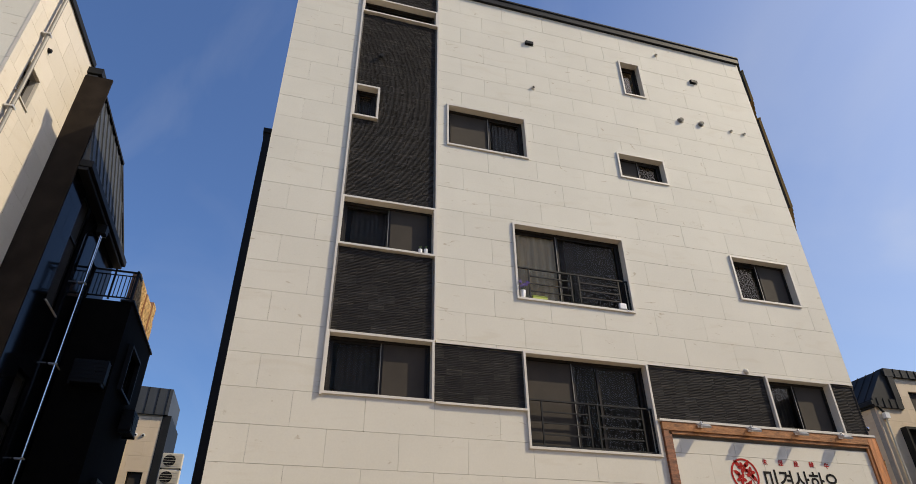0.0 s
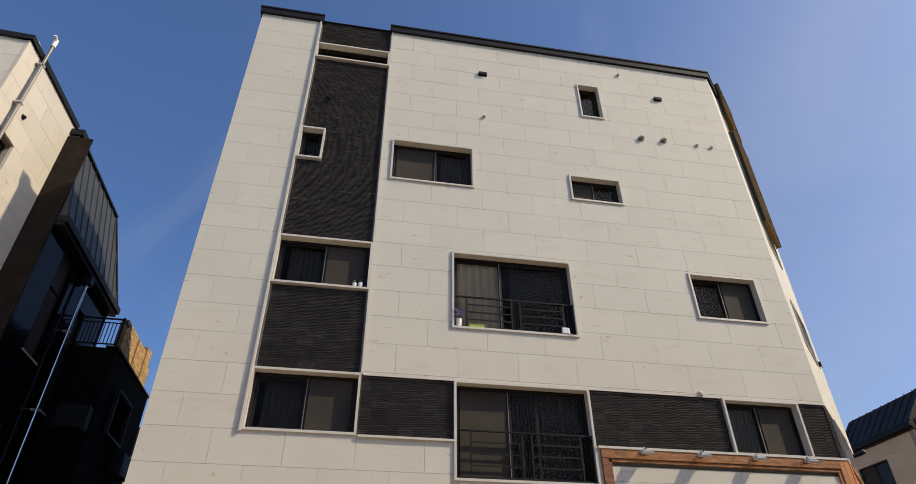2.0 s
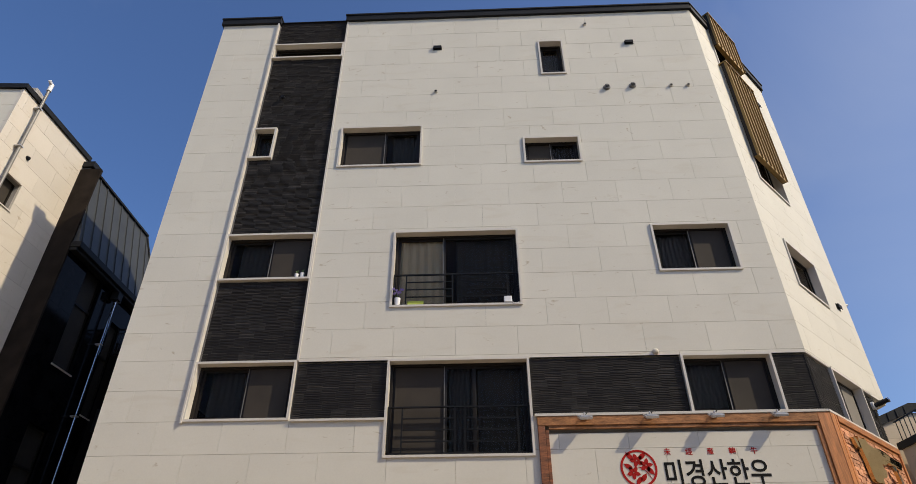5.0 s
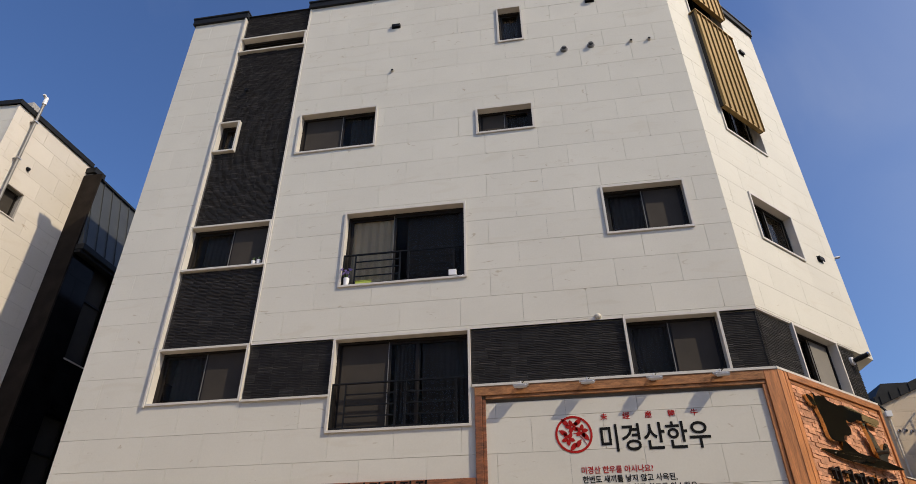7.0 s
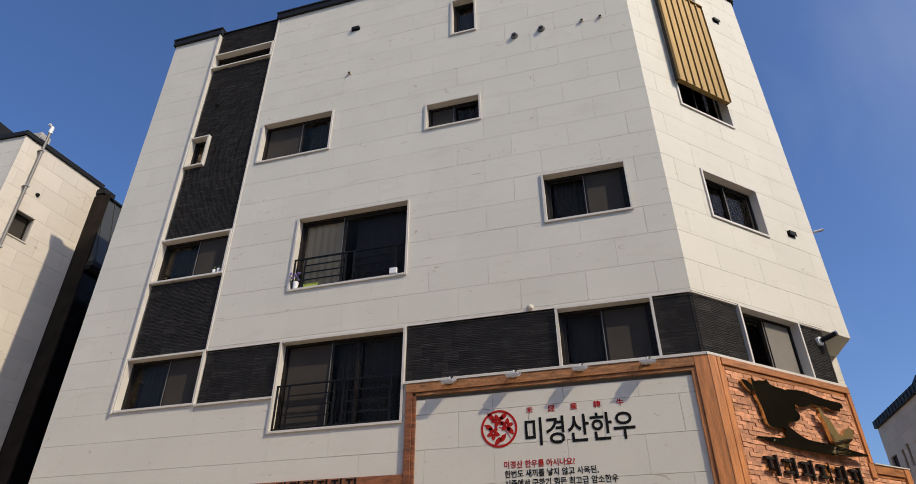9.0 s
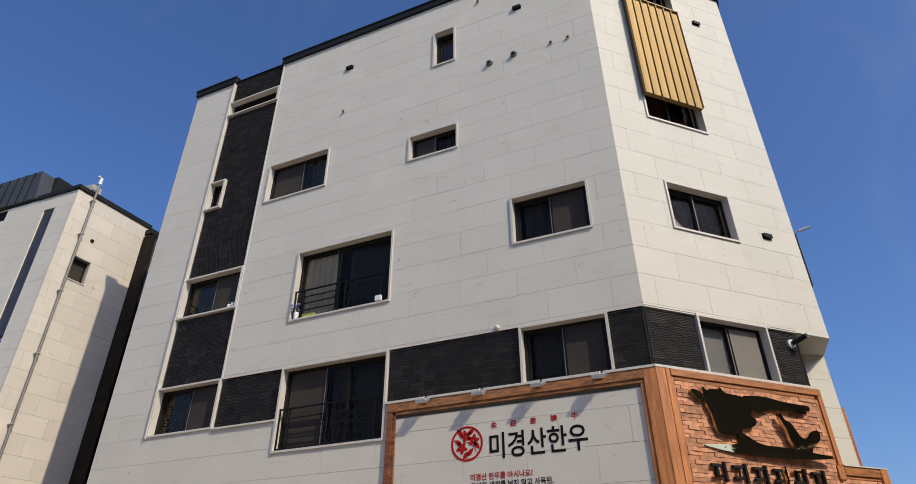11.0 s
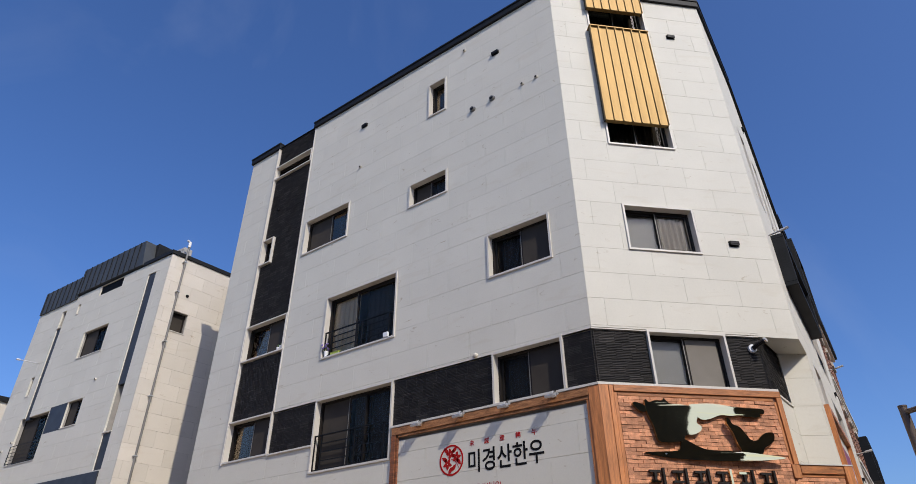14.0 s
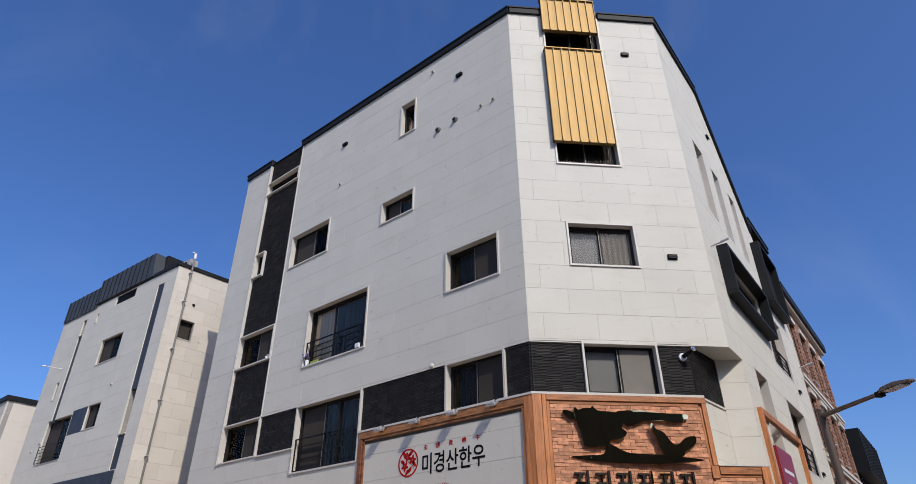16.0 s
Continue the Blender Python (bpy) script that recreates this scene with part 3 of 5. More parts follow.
def sliding(face, x0, x1, z0, z1, label, parts=2, blinds=(), rail=0.0, deep=0.17, trim=True, split=0.5, curtain=(), sill_out=0.035, clear=False, plain=()):
    """A sliding window in a pale surround: dark frame, sashes, panes, and what hangs behind them."""
    global window_count
    window_count += 1
    w = base("window_%d" % window_count, face @ pose(x0, 0, z0), label, "window", kind="structure")
    W, H = x1 - x0, z1 - z0
    if trim:
        part("surround", Build().ring(-0.012, W + 0.012, -0.012, H + 0.012, 0.045, -sill_out, deep + 0.06), TRIM, w, "pale metal surround")
    t = 0.033
    part("window_frame", Build().ring(t, W - t, t, H - t, 0.05, deep - 0.025, deep + 0.09), BRONZE, w, "dark window frame", bevel=0.004)
    a, b = t + 0.05, W - t - 0.05
    edges = [a, b] if parts == 1 else [a, a + (b - a) * split, b] if parts == 2 else [a, a + (b - a) * 0.40, a + (b - a) * 0.62, b]
    for i in range(len(edges) - 1):
        d = deep + (0.0 if i % 2 else 0.035)
        p, q = edges[i] - (0.02 if i else 0), edges[i + 1] + (0.02 if i < len(edges) - 2 else 0)
        sash = part("sash", Build().ring(p, q, t + 0.045, H - t - 0.045, 0.052, d, d + 0.03), BRONZE, w, bevel=0.003)
        part("pane", Build().box(p + 0.05, q - 0.05, d + 0.012, d + 0.018, t + 0.09, H - t - 0.09), CLEAR if clear else GLASS, sash)
        if i:
            part("meeting_edge", Build().box(p - 0.004, p + 0.010, d - 0.012, d - 0.001, t + 0.05, H - t - 0.05), DULL, sash, "thin grey metal edge")
        if i in blinds:
            part("screen", Build().box(p + 0.05, q - 0.05, d - 0.016, d - 0.012, t + 0.06, H - t - 0.06), SCREEN_PALE if clear else SCREEN, w, "grey mesh insect screen" if clear else "brown sheet added to cut the pane's reflection over the glass")
        elif i in plain:
            # a flat sheer whose pale grey stands in for the pane's sky reflection
            part("flat_sheer", Build().box(p, q, d + 0.06, d + 0.065, t, H - t), FROST, w, "flat sheer, pale as the pane's sky reflection")
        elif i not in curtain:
            # a net hangs further back and leaves a dark gap at one side
            # its near-black colour has the interior's dimness put in
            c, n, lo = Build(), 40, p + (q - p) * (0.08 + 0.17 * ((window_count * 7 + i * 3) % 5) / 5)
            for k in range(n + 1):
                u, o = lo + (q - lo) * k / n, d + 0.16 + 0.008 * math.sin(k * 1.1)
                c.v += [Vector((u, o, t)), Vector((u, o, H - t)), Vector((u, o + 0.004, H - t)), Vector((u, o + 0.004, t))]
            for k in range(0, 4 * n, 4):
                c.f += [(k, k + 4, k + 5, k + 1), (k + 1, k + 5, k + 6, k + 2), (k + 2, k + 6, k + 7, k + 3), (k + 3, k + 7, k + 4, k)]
            part("net_curtain", c, NET, w, "net curtain coloured as dim as the interior")
        if i in curtain:
            c, n = Build(), 30
            for k in range(n + 1):
                u, o = p + (q - p) * k / n, d + 0.05 + 0.02 * math.sin(k * 1.25)
                c.v += [Vector((u, o, t)), Vector((u, o, H - t)), Vector((u, o + 0.004, H - t)), Vector((u, o + 0.004, t))]
            for k in range(0, 4 * n, 4):
                c.f += [(k, k + 4, k + 5, k + 1), (k + 1, k + 5, k + 6, k + 2), (k + 2, k + 6, k + 7, k + 3), (k + 3, k + 7, k + 4, k)]
            part("curtain", c, SHEER if clear else CURTAIN, w, "pleated pale curtain")
    if rail:
        r = base("railing", pose(0, 0, 0), "")
        r.parent = w
        part("top_rail", Build().box(0.04, W - 0.04, 0.022, 0.062, rail - 0.026, rail), IRON, r, "black iron handrail")
        part("bottom_rail", Build().box(0.04, W - 0.04, 0.028, 0.056, 0.055, 0.083), IRON, r)
        for x in (0.055, W - 0.055):
            part("rail_post", Build().box(x - 0.014, x + 0.014, 0.028, 0.056, 0.03, rail - 0.026), IRON, r)
        for a0, b0 in ((0.115, 0.475), (0.545, 0.90)):
            for x in (W * a0, W * b0):
                part("rail_post", Build().box(x - 0.014, x + 0.014, 0.028, 0.056, 0.083, rail - 0.026), IRON, r)
            for i in range(1, 4):
                z = 0.07 + (rail - 0.083) * i / 4
                part("rail_bar", Build().box(W * a0 + 0.014, W * b0 - 0.014, 0.032, 0.052, z - 0.011, z + 0.011), IRON, r)
    return w

FW = front_windows
sliding(FRONT, *FW["f2_left"], "dark sliding window in a pale surround, right sash screened", blinds=(1,), split=0.52)
sliding(FRONT, *FW["f2_mid"], "tall dark sliding window with a black iron railing", parts=3, blinds=(0,), rail=0.92)
sliding(FRONT, *FW["f2_right"], "dark sliding window above the shop sign, one sash screened", blinds=(1,), split=0.48)
sliding(FRONT, *FW["f3_left"], "dark sliding window in the black band, one sash screened", blinds=(1,), split=0.52)
sliding(FRONT, *FW["f3_mid"], "large sliding window with curtain, railing and flower pot", rail=0.78, curtain=(0,), split=0.4)
sliding(FRONT, *FW["f3_right"], "dark sliding window in a pale surround", blinds=(1,))
sliding(FRONT, *FW["f4_small"], "small single window in the black band", parts=1)
sliding(FRONT, *FW["f4_left"], "wide sliding window with a screened left sash", blinds=(0,), split=0.55)
sliding(FRONT, *FW["f4_right"], "low wide sliding window in a pale surround", blinds=(0,))
sliding(FRONT, *FW["f5_slit"], "low slit window high in the black band", parts=1)
sliding(FRONT, *FW["f5_right"], "narrow upright window below the roof", parts=1)
sliding(CORNER, *chamfer_windows[0], "sliding window in the black corner band, right sash screened", plain=(0,), blinds=(1,), sill_out=0.03, clear=True)
sliding(CORNER, *chamfer_windows[1], "sliding window with pale curtains on the corner wall", plain=(0,), curtain=(1,), clear=True)
sliding(CORNER, 1.02, 2.70, 11.30, TOP, "tall window behind gold metal covers", deep=0.2)
for a, b, c, d in side_windows[:3]:
    sliding(SIDE, a, b, c, d, "tall slot window with a pale sill", parts=1, deep=0.25, sill_out=0.01)
sliding(SIDE, *side_windows[3], "window in a projecting black metal frame", trim=False, sill_out=0.01)
sliding(SIDE, *side_windows[4], "side window with a black railing", rail=0.7, deep=0.25, sill_out=0.01)
sliding(SIDE, *side_windows[5], "upright side window in a pale surround", parts=1, deep=0.25, sill_out=0.01)
sliding(SIDE, *side_windows[6], "side window with a black railing below", rail=0.8, deep=0.25, sill_out=0.01)
for a, b, c, d in ((1.2, 5.2, 8.2, 9.6), (6.6, 9.0, 10.0, 12.2)):
    thing("window_hood", Build().ring(a, b, c, d, 0.10, -0.28, 0.0), METAL, SIDE, "projecting black metal window frame on the side wall", "window frame", kind="structure", bevel=0.01)
thing("dark_infill", Build().box(6.7, 8.9, -0.06, -0.004, 10.1, 12.1), BRONZE, SIDE, "dark recessed infill inside a black metal frame", "panel", kind="structure")

# gold covers in front of the tall corner window
def gold_cover(z0, z1, label):
    g = base("gold_cover", CORNER @ pose(0.965, 0, z0), label, "metal cover", "gold window covers")
    W, H, D, n = 1.64, z1 - z0, 0.17, 7
    for i in range(n):
        # each bay of sheet is a little hollow, as folded metal is
        sheet, a = Build(), W / n
        for q in range(7):
            x, y = a * (i + q / 6), -D + 0.005 * math.sin(math.pi * q / 6)
            sheet.v += [Vector((x, y, 0)), Vector((x, y, H)), Vector((x, -D + 0.03, H)), Vector((x, -D + 0.03, 0))]
        for k in range(0, 24, 4):
            sheet.f += [(k, k + 4, k + 5, k + 1), (k + 1, k + 5, k + 6, k + 2), (k + 2, k + 6, k + 7, k + 3), (k + 3, k + 7, k + 4, k)]
        sheet.f += [(0, 1, 2, 3), (27, 26, 25, 24)]
        part("sheet_bay", sheet, GOLD, g)
    for x in (0, W - 0.03):
        part("side_sheet", Build().box(x, x + 0.03, -D + 0.03, -0.055, 0, H), BRONZE, g, "dark brown metal side")
    part("bottom_sheet", Build().box(0.03, W - 0.03, -D + 0.03, -0.055, 0, 0.03), GOLD, g)
    for i in range(n + 1):
        x = W * i / n
        part("standing_seam", Build().box(max(0, x - 0.012), min(W, x + 0.012), -D - 0.035, -D, 0.0, H), GOLD, g)
    part("top_flashing", Build().box(-0.02, W + 0.02, -D - 0.045, 0, H, H + 0.04), GOLD, g, bevel=0.004)

gold_cover(11.93, 15.30, "long gold standing-seam metal cover over a window")
gold_cover(16.10, 17.42, "short gold standing-seam cover rising past the roof edge")


# ---- shop sign on the front ----
def board(parent, x0, x1, z0, z1, out, name="board", back=0.0, mat=None):
    return part(name, Build().box(x0, x1, -out, back, z0, z1), mat or (WOOD_V if z1 - z0 > x1 - x0 else WOOD_H), parent, bevel=0.006)

sign_frame = base("sign_surround", FRONT, "weathered dark brown timber frame around the shop sign", "sign frame", "timber sign frames")
board(sign_frame, 7.0, 11.95, 5.13, 5.295, 0.062, mat=WOOD_OLD)
board(sign_frame, 7.19, 11.95, 5.065, 5.125, 0.042, mat=WOOD_OLD)
board(sign_frame, 7.0, 7.125, 1.2, 5.125, 0.062, mat=WOOD_DARK)
board(sign_frame, 7.13, 7.19, 1.2, 5.06, 0.042, mat=WOOD_DARK)
board(sign_frame, 11.955, X1 + 0.03, 1.2, 5.295, 0.062)
board(sign_frame, 11.885, 11.95, 1.2, 5.06, 0.042)

low_frame = base("sign_surround", FRONT, "stained timber beam of a lower shop sign", "sign frame", "timber sign frames")
board(low_frame, 3.95, 6.99, 3.58, 3.74, 0.062, mat=WOOD_DARK)
board(low_frame, 3.95, 6.99, 3.50, 3.575, 0.042, mat=WOOD_DARK)
board(low_frame, 3.95, 4.1, 1.2, 3.495, 0.062, mat=WOOD_DARK)

beam_bars = base("beam_bars", FRONT, "dark bars of a shop name on the lower timber beam", "lettering")
for i in range(6):
    x = 4.62 + i * 0.27
    for a, b, c, d in ((0, 0.13, 0.09, 0.115), (0, 0.13, 0.0, 0.025), (0.16, 0.19, -0.01, 0.13), (0.05, 0.08, 0.025, 0.09)):
        part("bar", Build().box(x + a, x + b, -0.075, -0.0625, 3.60 + c, 3.60 + d), INK, beam_bars)

def lettering(body, x, z, width, height, mat, name, label, thick=0.012, bold=0.0, m=FRONT):
    """A line of raised letters; x, z: its lower left corner on the wall."""
    cu = bpy.data.curves.new(name, "FONT")
    cu.body, cu.extrude, cu.offset, cu.resolution_u = body, 0.01, bold, 3
    tmp = new(name, cu)
    bpy.context.view_layer.update()
    me = bpy.data.meshes.new_from_object(tmp)
    bpy.data.objects.remove(tmp)
    lo = [min(v.co[i] for v in me.vertices) for i in (0, 1)]
    hi = [max(v.co[i] for v in me.vertices) for i in (0, 1)]
    for v in me.vertices:
        px, py, pz = v.co
        v.co = ((px - lo[0]) / (hi[0] - lo[0]) * width, -thick if pz > 0 else 0.0, (py - lo[1]) / (hi[1] - lo[1]) * height)
    me.materials.clear()
    me.materials.append(mat)
    ob = new(name, me)
    ob.matrix_basis = m @ pose(x, -0.001, z)
    return tagged(ob, label, "lettering", "lettering of the shop sign")

lettering("미경산한우", 9.12, 4.07, 1.77, 0.45, INK, "sign_title", "large black raised title letters on limestone", 0.006, 0.012)
for ch, x in zip("未經産韓牛", (9.155, 9.525, 9.895, 10.275, 10.645)):
    lettering(ch, x, 4.60, 0.115, 0.115, RED, "sign_character", "small raised red character on limestone", 0.005, 0.012)
lettering("미경산 한우를 아시나요?", 8.745, 3.735, 1.145, 0.115, RED, "sign_line", "red raised line of small letters", 0.004, 0.012)
lettering("한번도 새끼를 낳지 않고 사육된,", 8.75, 3.585, 1.49, 0.12, INK, "sign_line", "black raised line of small letters", 0.004, 0.012)
lettering("시중에서 구하기 힘든 최고급 암소한우", 8.745, 3.44, 1.78, 0.12, INK, "sign_line", "black raised line of small letters", 0.004, 0.012)

def ellipse(cx, cz, rx, rz, turn=0.0, n=14, tip=0.0):
    out = []
    for i in range(n):
        a = 2 * math.pi * i / n
        x, z = rx * math.cos(a), rz * math.sin(a)
        x *= 1 + tip * (1 if abs(a) < 0.01 else 0)
        out.append((cx + x * math.cos(turn) - z * math.sin(turn), cz + x * math.sin(turn) + z * math.cos(turn)))
    return out

logo = base("sign_emblem", FRONT @ pose(8.68, -0.001, 4.385), "round red emblem of flowers in a ring", "emblem")
ringb = Build()
for i in range(40):
    a, b = 2 * math.pi * i / 40, 2 * math.pi * (i + 1) / 40
    ringb.prism([(0.275 * math.cos(a), 0.275 * math.sin(a)), (0.312 * math.cos(a), 0.312 * math.sin(a)), (0.312 * math.cos(b), 0.312 * math.sin(b)), (0.275 * math.cos(b), 0.275 * math.sin(b))], -0.005, 0)
part("ring", ringb, RED, logo, "red ring")
for fx, fz, t0 in ((-0.02, 0.13, 0.6), (0.13, 0.05, 0.1), (-0.10, -0.07, 2.2)):
    for i in range(5):
        t = t0 + i * 2 * math.pi / 5
        part("petal", Build().prism(ellipse(fx + 0.06 * math.cos(t), fz + 0.06 * math.sin(t), 0.05, 0.034, t, tip=0.2), -0.005, 0), RED, logo)
for lx, lz, t in ((0.06, -0.16, 0.9), (-0.17, 0.03, 2.6), (0.08, 0.2, 0.7), (-0.13, 0.2, 2.3), (0.19, -0.04, 5.4), (-0.02, -0.2, 4.0)):
    part("leaf", Build().prism(ellipse(lx, lz, 0.07, 0.04, t, tip=0.4), -0.005, 0), RED, logo)
stem = Build()
for i in range(8):
    a0, a1 = i / 8, (i + 1) / 8
    f = lambda s: (0.0 + 0.2 * s, 0.02 - 0.2 * s * s)
    (xa, za), (xb, zb) = f(a0), f(a1)
    stem.prism([(xa, za - 0.008), (xb, zb - 0.008), (xb, zb + 0.008), (xa, za + 0.008)], -0.0045, 0)
part("stem", stem, RED, logo)

def flood(x):
    """A silver floodlight on a bent arm above the sign."""
    f = base("flood_light", FRONT @ pose(x, -0.06, 5.27), "silver floodlight on a bracket above the shop sign", "floodlight", "sign floodlights")
    part("bracket", Build().box(-0.05, 0.05, -0.02, 0.0, -0.05, 0.04).tube((0, -0.01, 0.02), (0, -0.06, 0.06), 0.011).tube((0, -0.06, 0.06), (0, -0.12, -0.03), 0.011), SILVER, f)
    tilt = pose(0, -0.125, -0.045, 24, 0, 0)
    part("yoke", Build().box(-0.135, -0.12, -0.02, 0.06, -0.005, 0.03, tilt).box(0.12, 0.135, -0.02, 0.06, -0.005, 0.03, tilt).box(-0.135, 0.135, 0.05, 0.065, 0.0, 0.03, tilt), SILVER, f)
    part("housing", Build().box(-0.115, 0.115, -0.085, 0.045, -0.022, 0.02, tilt).box(-0.09, 0.09, -0.07, 0.03, 0.02, 0.04, tilt), SILVER, f, bevel=0.006)
    part("lens", Build().box(-0.1, 0.1, -0.075, 0.03, -0.027, -0.0225, tilt), WHITE, f, "pale lamp glass")
    cord = Build()
    for i in range(6):
        p = lambda s: (0.02 + 0.05 * math.sin(s * 3), -0.02 - 0.05 * s, 0.03 + 0.06 * math.sin(s * math.pi))
        cord.tube(p(i / 6), p((i + 1) / 6), 0.006, 6)
    part("cord", cord, IRON, f, "black cord")

for x in (7.84, 9.0, 10.14, 11.24):
    flood(x)

# ---- brick sign on the cut corner ----
corner_frame = base("sign_surround", CORNER, "orange stained timber frame around the brick sign wall", "sign frame", "timber sign frames")
board(corner_frame, -0.03, 0.16, 1.2, 5.295, 0.07)
board(corner_frame, 0.165, 0.25, 1.2, 5.295, 0.075)
board(corner_frame, 0.255, 0.32, 1.2, 5.17, 0.06)
board(corner_frame, 0.255, 3.62, 5.175, 5.295, 0.09)
board(corner_frame, 0.325, 3.46, 5.10, 5.17, 0.06)
board(corner_frame, 3.52, 3.62, 3.94, 5.17, 0.09)
board(corner_frame, 3.465, 3.515, 3.94, 5.095, 0.06)
board(corner_frame, 3.465, 3.62, 3.70, 3.935, 0.09)

mortar = Build().box(-0.04, BAND_LEN + 0.02, -0.028, 0.074, 0, 5.29)
brick_wall = thing("brick_sign_wall", mortar, MORTAR, CORNER, "red brick sign wall set across the corner", "wall", kind="structure")
low_wall = thing("brick_parapet", Build().box(BAND_LEN + 0.025, 4.62, -0.028, 0.30, 0, 3.72), MORTAR, CORNER, "low red brick wall with a timber rim", "wall", kind="structure")
board(low_wall, 3.63, 4.48, 3.78, 3.93, 0.09, back=0.3)
board(low_wall, 3.63, 4.48, 3.725, 3.775, 0.06, back=0.3)
board(low_wall, 4.49, 4.66, 2.0, 3.93, 0.10, back=0.3)
part("flashing", Build().box(3.62, 4.68, -0.11, 0.32, 3.931, 3.952), TRIM, low_wall, "pale metal flashing")

# ---- emblem plates and bars of the brick sign ----
def smooth(points, n=5):
    """A closed outline that glides through a few points."""
    out, k = [], len(points)
    for i in range(k):
        p0, p1, p2, p3 = (Vector(points[(i + j) % k]) for j in (-1, 0, 1, 2))
        for s in range(n):
            t = s / n
            out.append(tuple(0.5 * (2 * p1 + (p2 - p0) * t + (2 * p0 - 5 * p1 + 4 * p2 - p3) * t * t + (3 * p1 - p0 - 3 * p2 + p3) * t ** 3)))
    return out

def plate(parent, points, out, name, n=5, turn=0.0):
    """A polished plate on studs, with gold edges bent back to the wall."""
    poly = smooth(points, n)
    cu = bpy.data.curves.new(name, "CURVE")
    cu.dimensions, cu.fill_mode, cu.extrude = "2D", "BOTH", 0.007
    sp = cu.splines.new("POLY")
    sp.points.add(len(poly) - 1)
    for pt, (x, z) in zip(sp.points, poly):
        pt.co = (x, z, 0, 1)
    sp.use_cyclic_u = True
    tmp = new(name, cu)
    bpy.context.view_layer.update()
    me = bpy.data.meshes.new_from_object(tmp)
    bpy.data.objects.remove(tmp)
    me.materials.clear()
    me.materials.append(MIRROR)
    me.materials.append(MIRROR_EDGE)
    for p in me.polygons:
        p.material_index = 0 if abs(p.normal.z) > 0.7 else 1
        p.use_smooth = False
    mid = sum(v.co.x for v in me.vertices) / len(me.vertices)
    for v in me.vertices:
        # hand-bent sheet: a few millimetres out of true
        wob = 0.003 * noise.noise(Vector((v.co.x * 2.3, v.co.y * 2.3, 1.7)))
        v.co = (v.co.x, (-out if v.co.z > 0 else 0.065 - out) + wob + turn * (v.co.x - mid), v.co.y)
    ob = new(name, me)
    ob.parent = parent
    return ob

emblem = base("wall_emblem", CORNER @ pose(-0.24, 0, 0), "polished brass emblem plates standing off the brick wall", "emblem")
ear = [(0.80, 4.93), (0.86, 4.96), (0.98, 4.93), (1.07, 4.86), (1.03, 4.79), (0.92, 4.80)]
head = [(1.03, 4.96), (1.06, 5.02), (1.12, 4.97), (1.22, 5.0), (1.38, 5.01), (1.42, 5.05), (1.50, 4.97), (1.62, 4.95), (1.80, 4.94), (1.98, 4.90), (2.03, 4.76), (1.98, 4.62),
        (2.06, 4.55), (2.02, 4.46), (1.88, 4.40), (1.72, 4.38), (1.66, 4.28), (1.52, 4.26), (1.36, 4.24), (1.20, 4.26), (1.16, 4.36), (1.13, 4.55), (1.06, 4.74)]
flank = [(1.90, 4.93), (2.02, 4.97), (2.40, 4.99), (2.75, 4.95), (3.05, 4.93), (3.38, 4.92), (3.38, 4.83), (3.30, 4.82), (3.27, 4.76), (3.0, 4.76), (2.88, 4.79), (2.70, 4.77), (2.50, 4.78), (2.30, 4.71), (2.12, 4.68), (2.0, 4.76)]
bird = [(2.54, 4.62), (2.57, 4.72), (2.62, 4.68), (2.66, 4.60), (2.80, 4.55), (2.90, 4.42), (2.98, 4.33), (3.10, 4.33), (3.24, 4.44), (3.38, 4.49), (3.49, 4.48), (3.47, 4.36), (3.36, 4.27), (3.22, 4.20),
        (3.16, 4.10), (3.05, 4.06), (2.95, 4.04), (2.78, 4.10), (2.68, 4.24), (2.64, 4.42), (2.58, 4.54)]
ground_plate = [(0.90, 4.06), (1.2, 4.09), (1.52, 4.11), (1.60, 4.20), (1.66, 4.32), (1.80, 4.26), (1.95, 4.18), (2.15, 4.13), (2.7, 4.11), (3.1, 4.07), (3.54, 4.01), (3.05, 3.96), (2.4, 3.94), (1.5, 3.97)]
plate(emblem, ear, 0.138, "emblem_plate", 3)
plate(emblem, flank, 0.132, "emblem_plate", 3)
plate(emblem, ground_plate, 0.15, "emblem_plate", 3, -0.055)
plate(emblem, head, 0.147, "emblem_plate", 3)
plate(emblem, bird, 0.165, "emblem_plate", 3, 0.10)
for x, z in ((1.3, 4.7), (1.9, 4.8), (3.0, 4.85), (2.8, 4.3), (3.2, 4.25), (1.3, 4.05), (2.4, 4.03), (3.1, 4.03), (1.5, 4.4)):
    part("stud", Build().tube((x, -0.12, z), (x, -0.03, z), 0.012, 8), STEEL, emblem)
bars = base("sign_bars", CORNER @ pose(-0.24, 0, 0), "brass shop-name bars on brick, most coloured as dark reflections", "lettering")
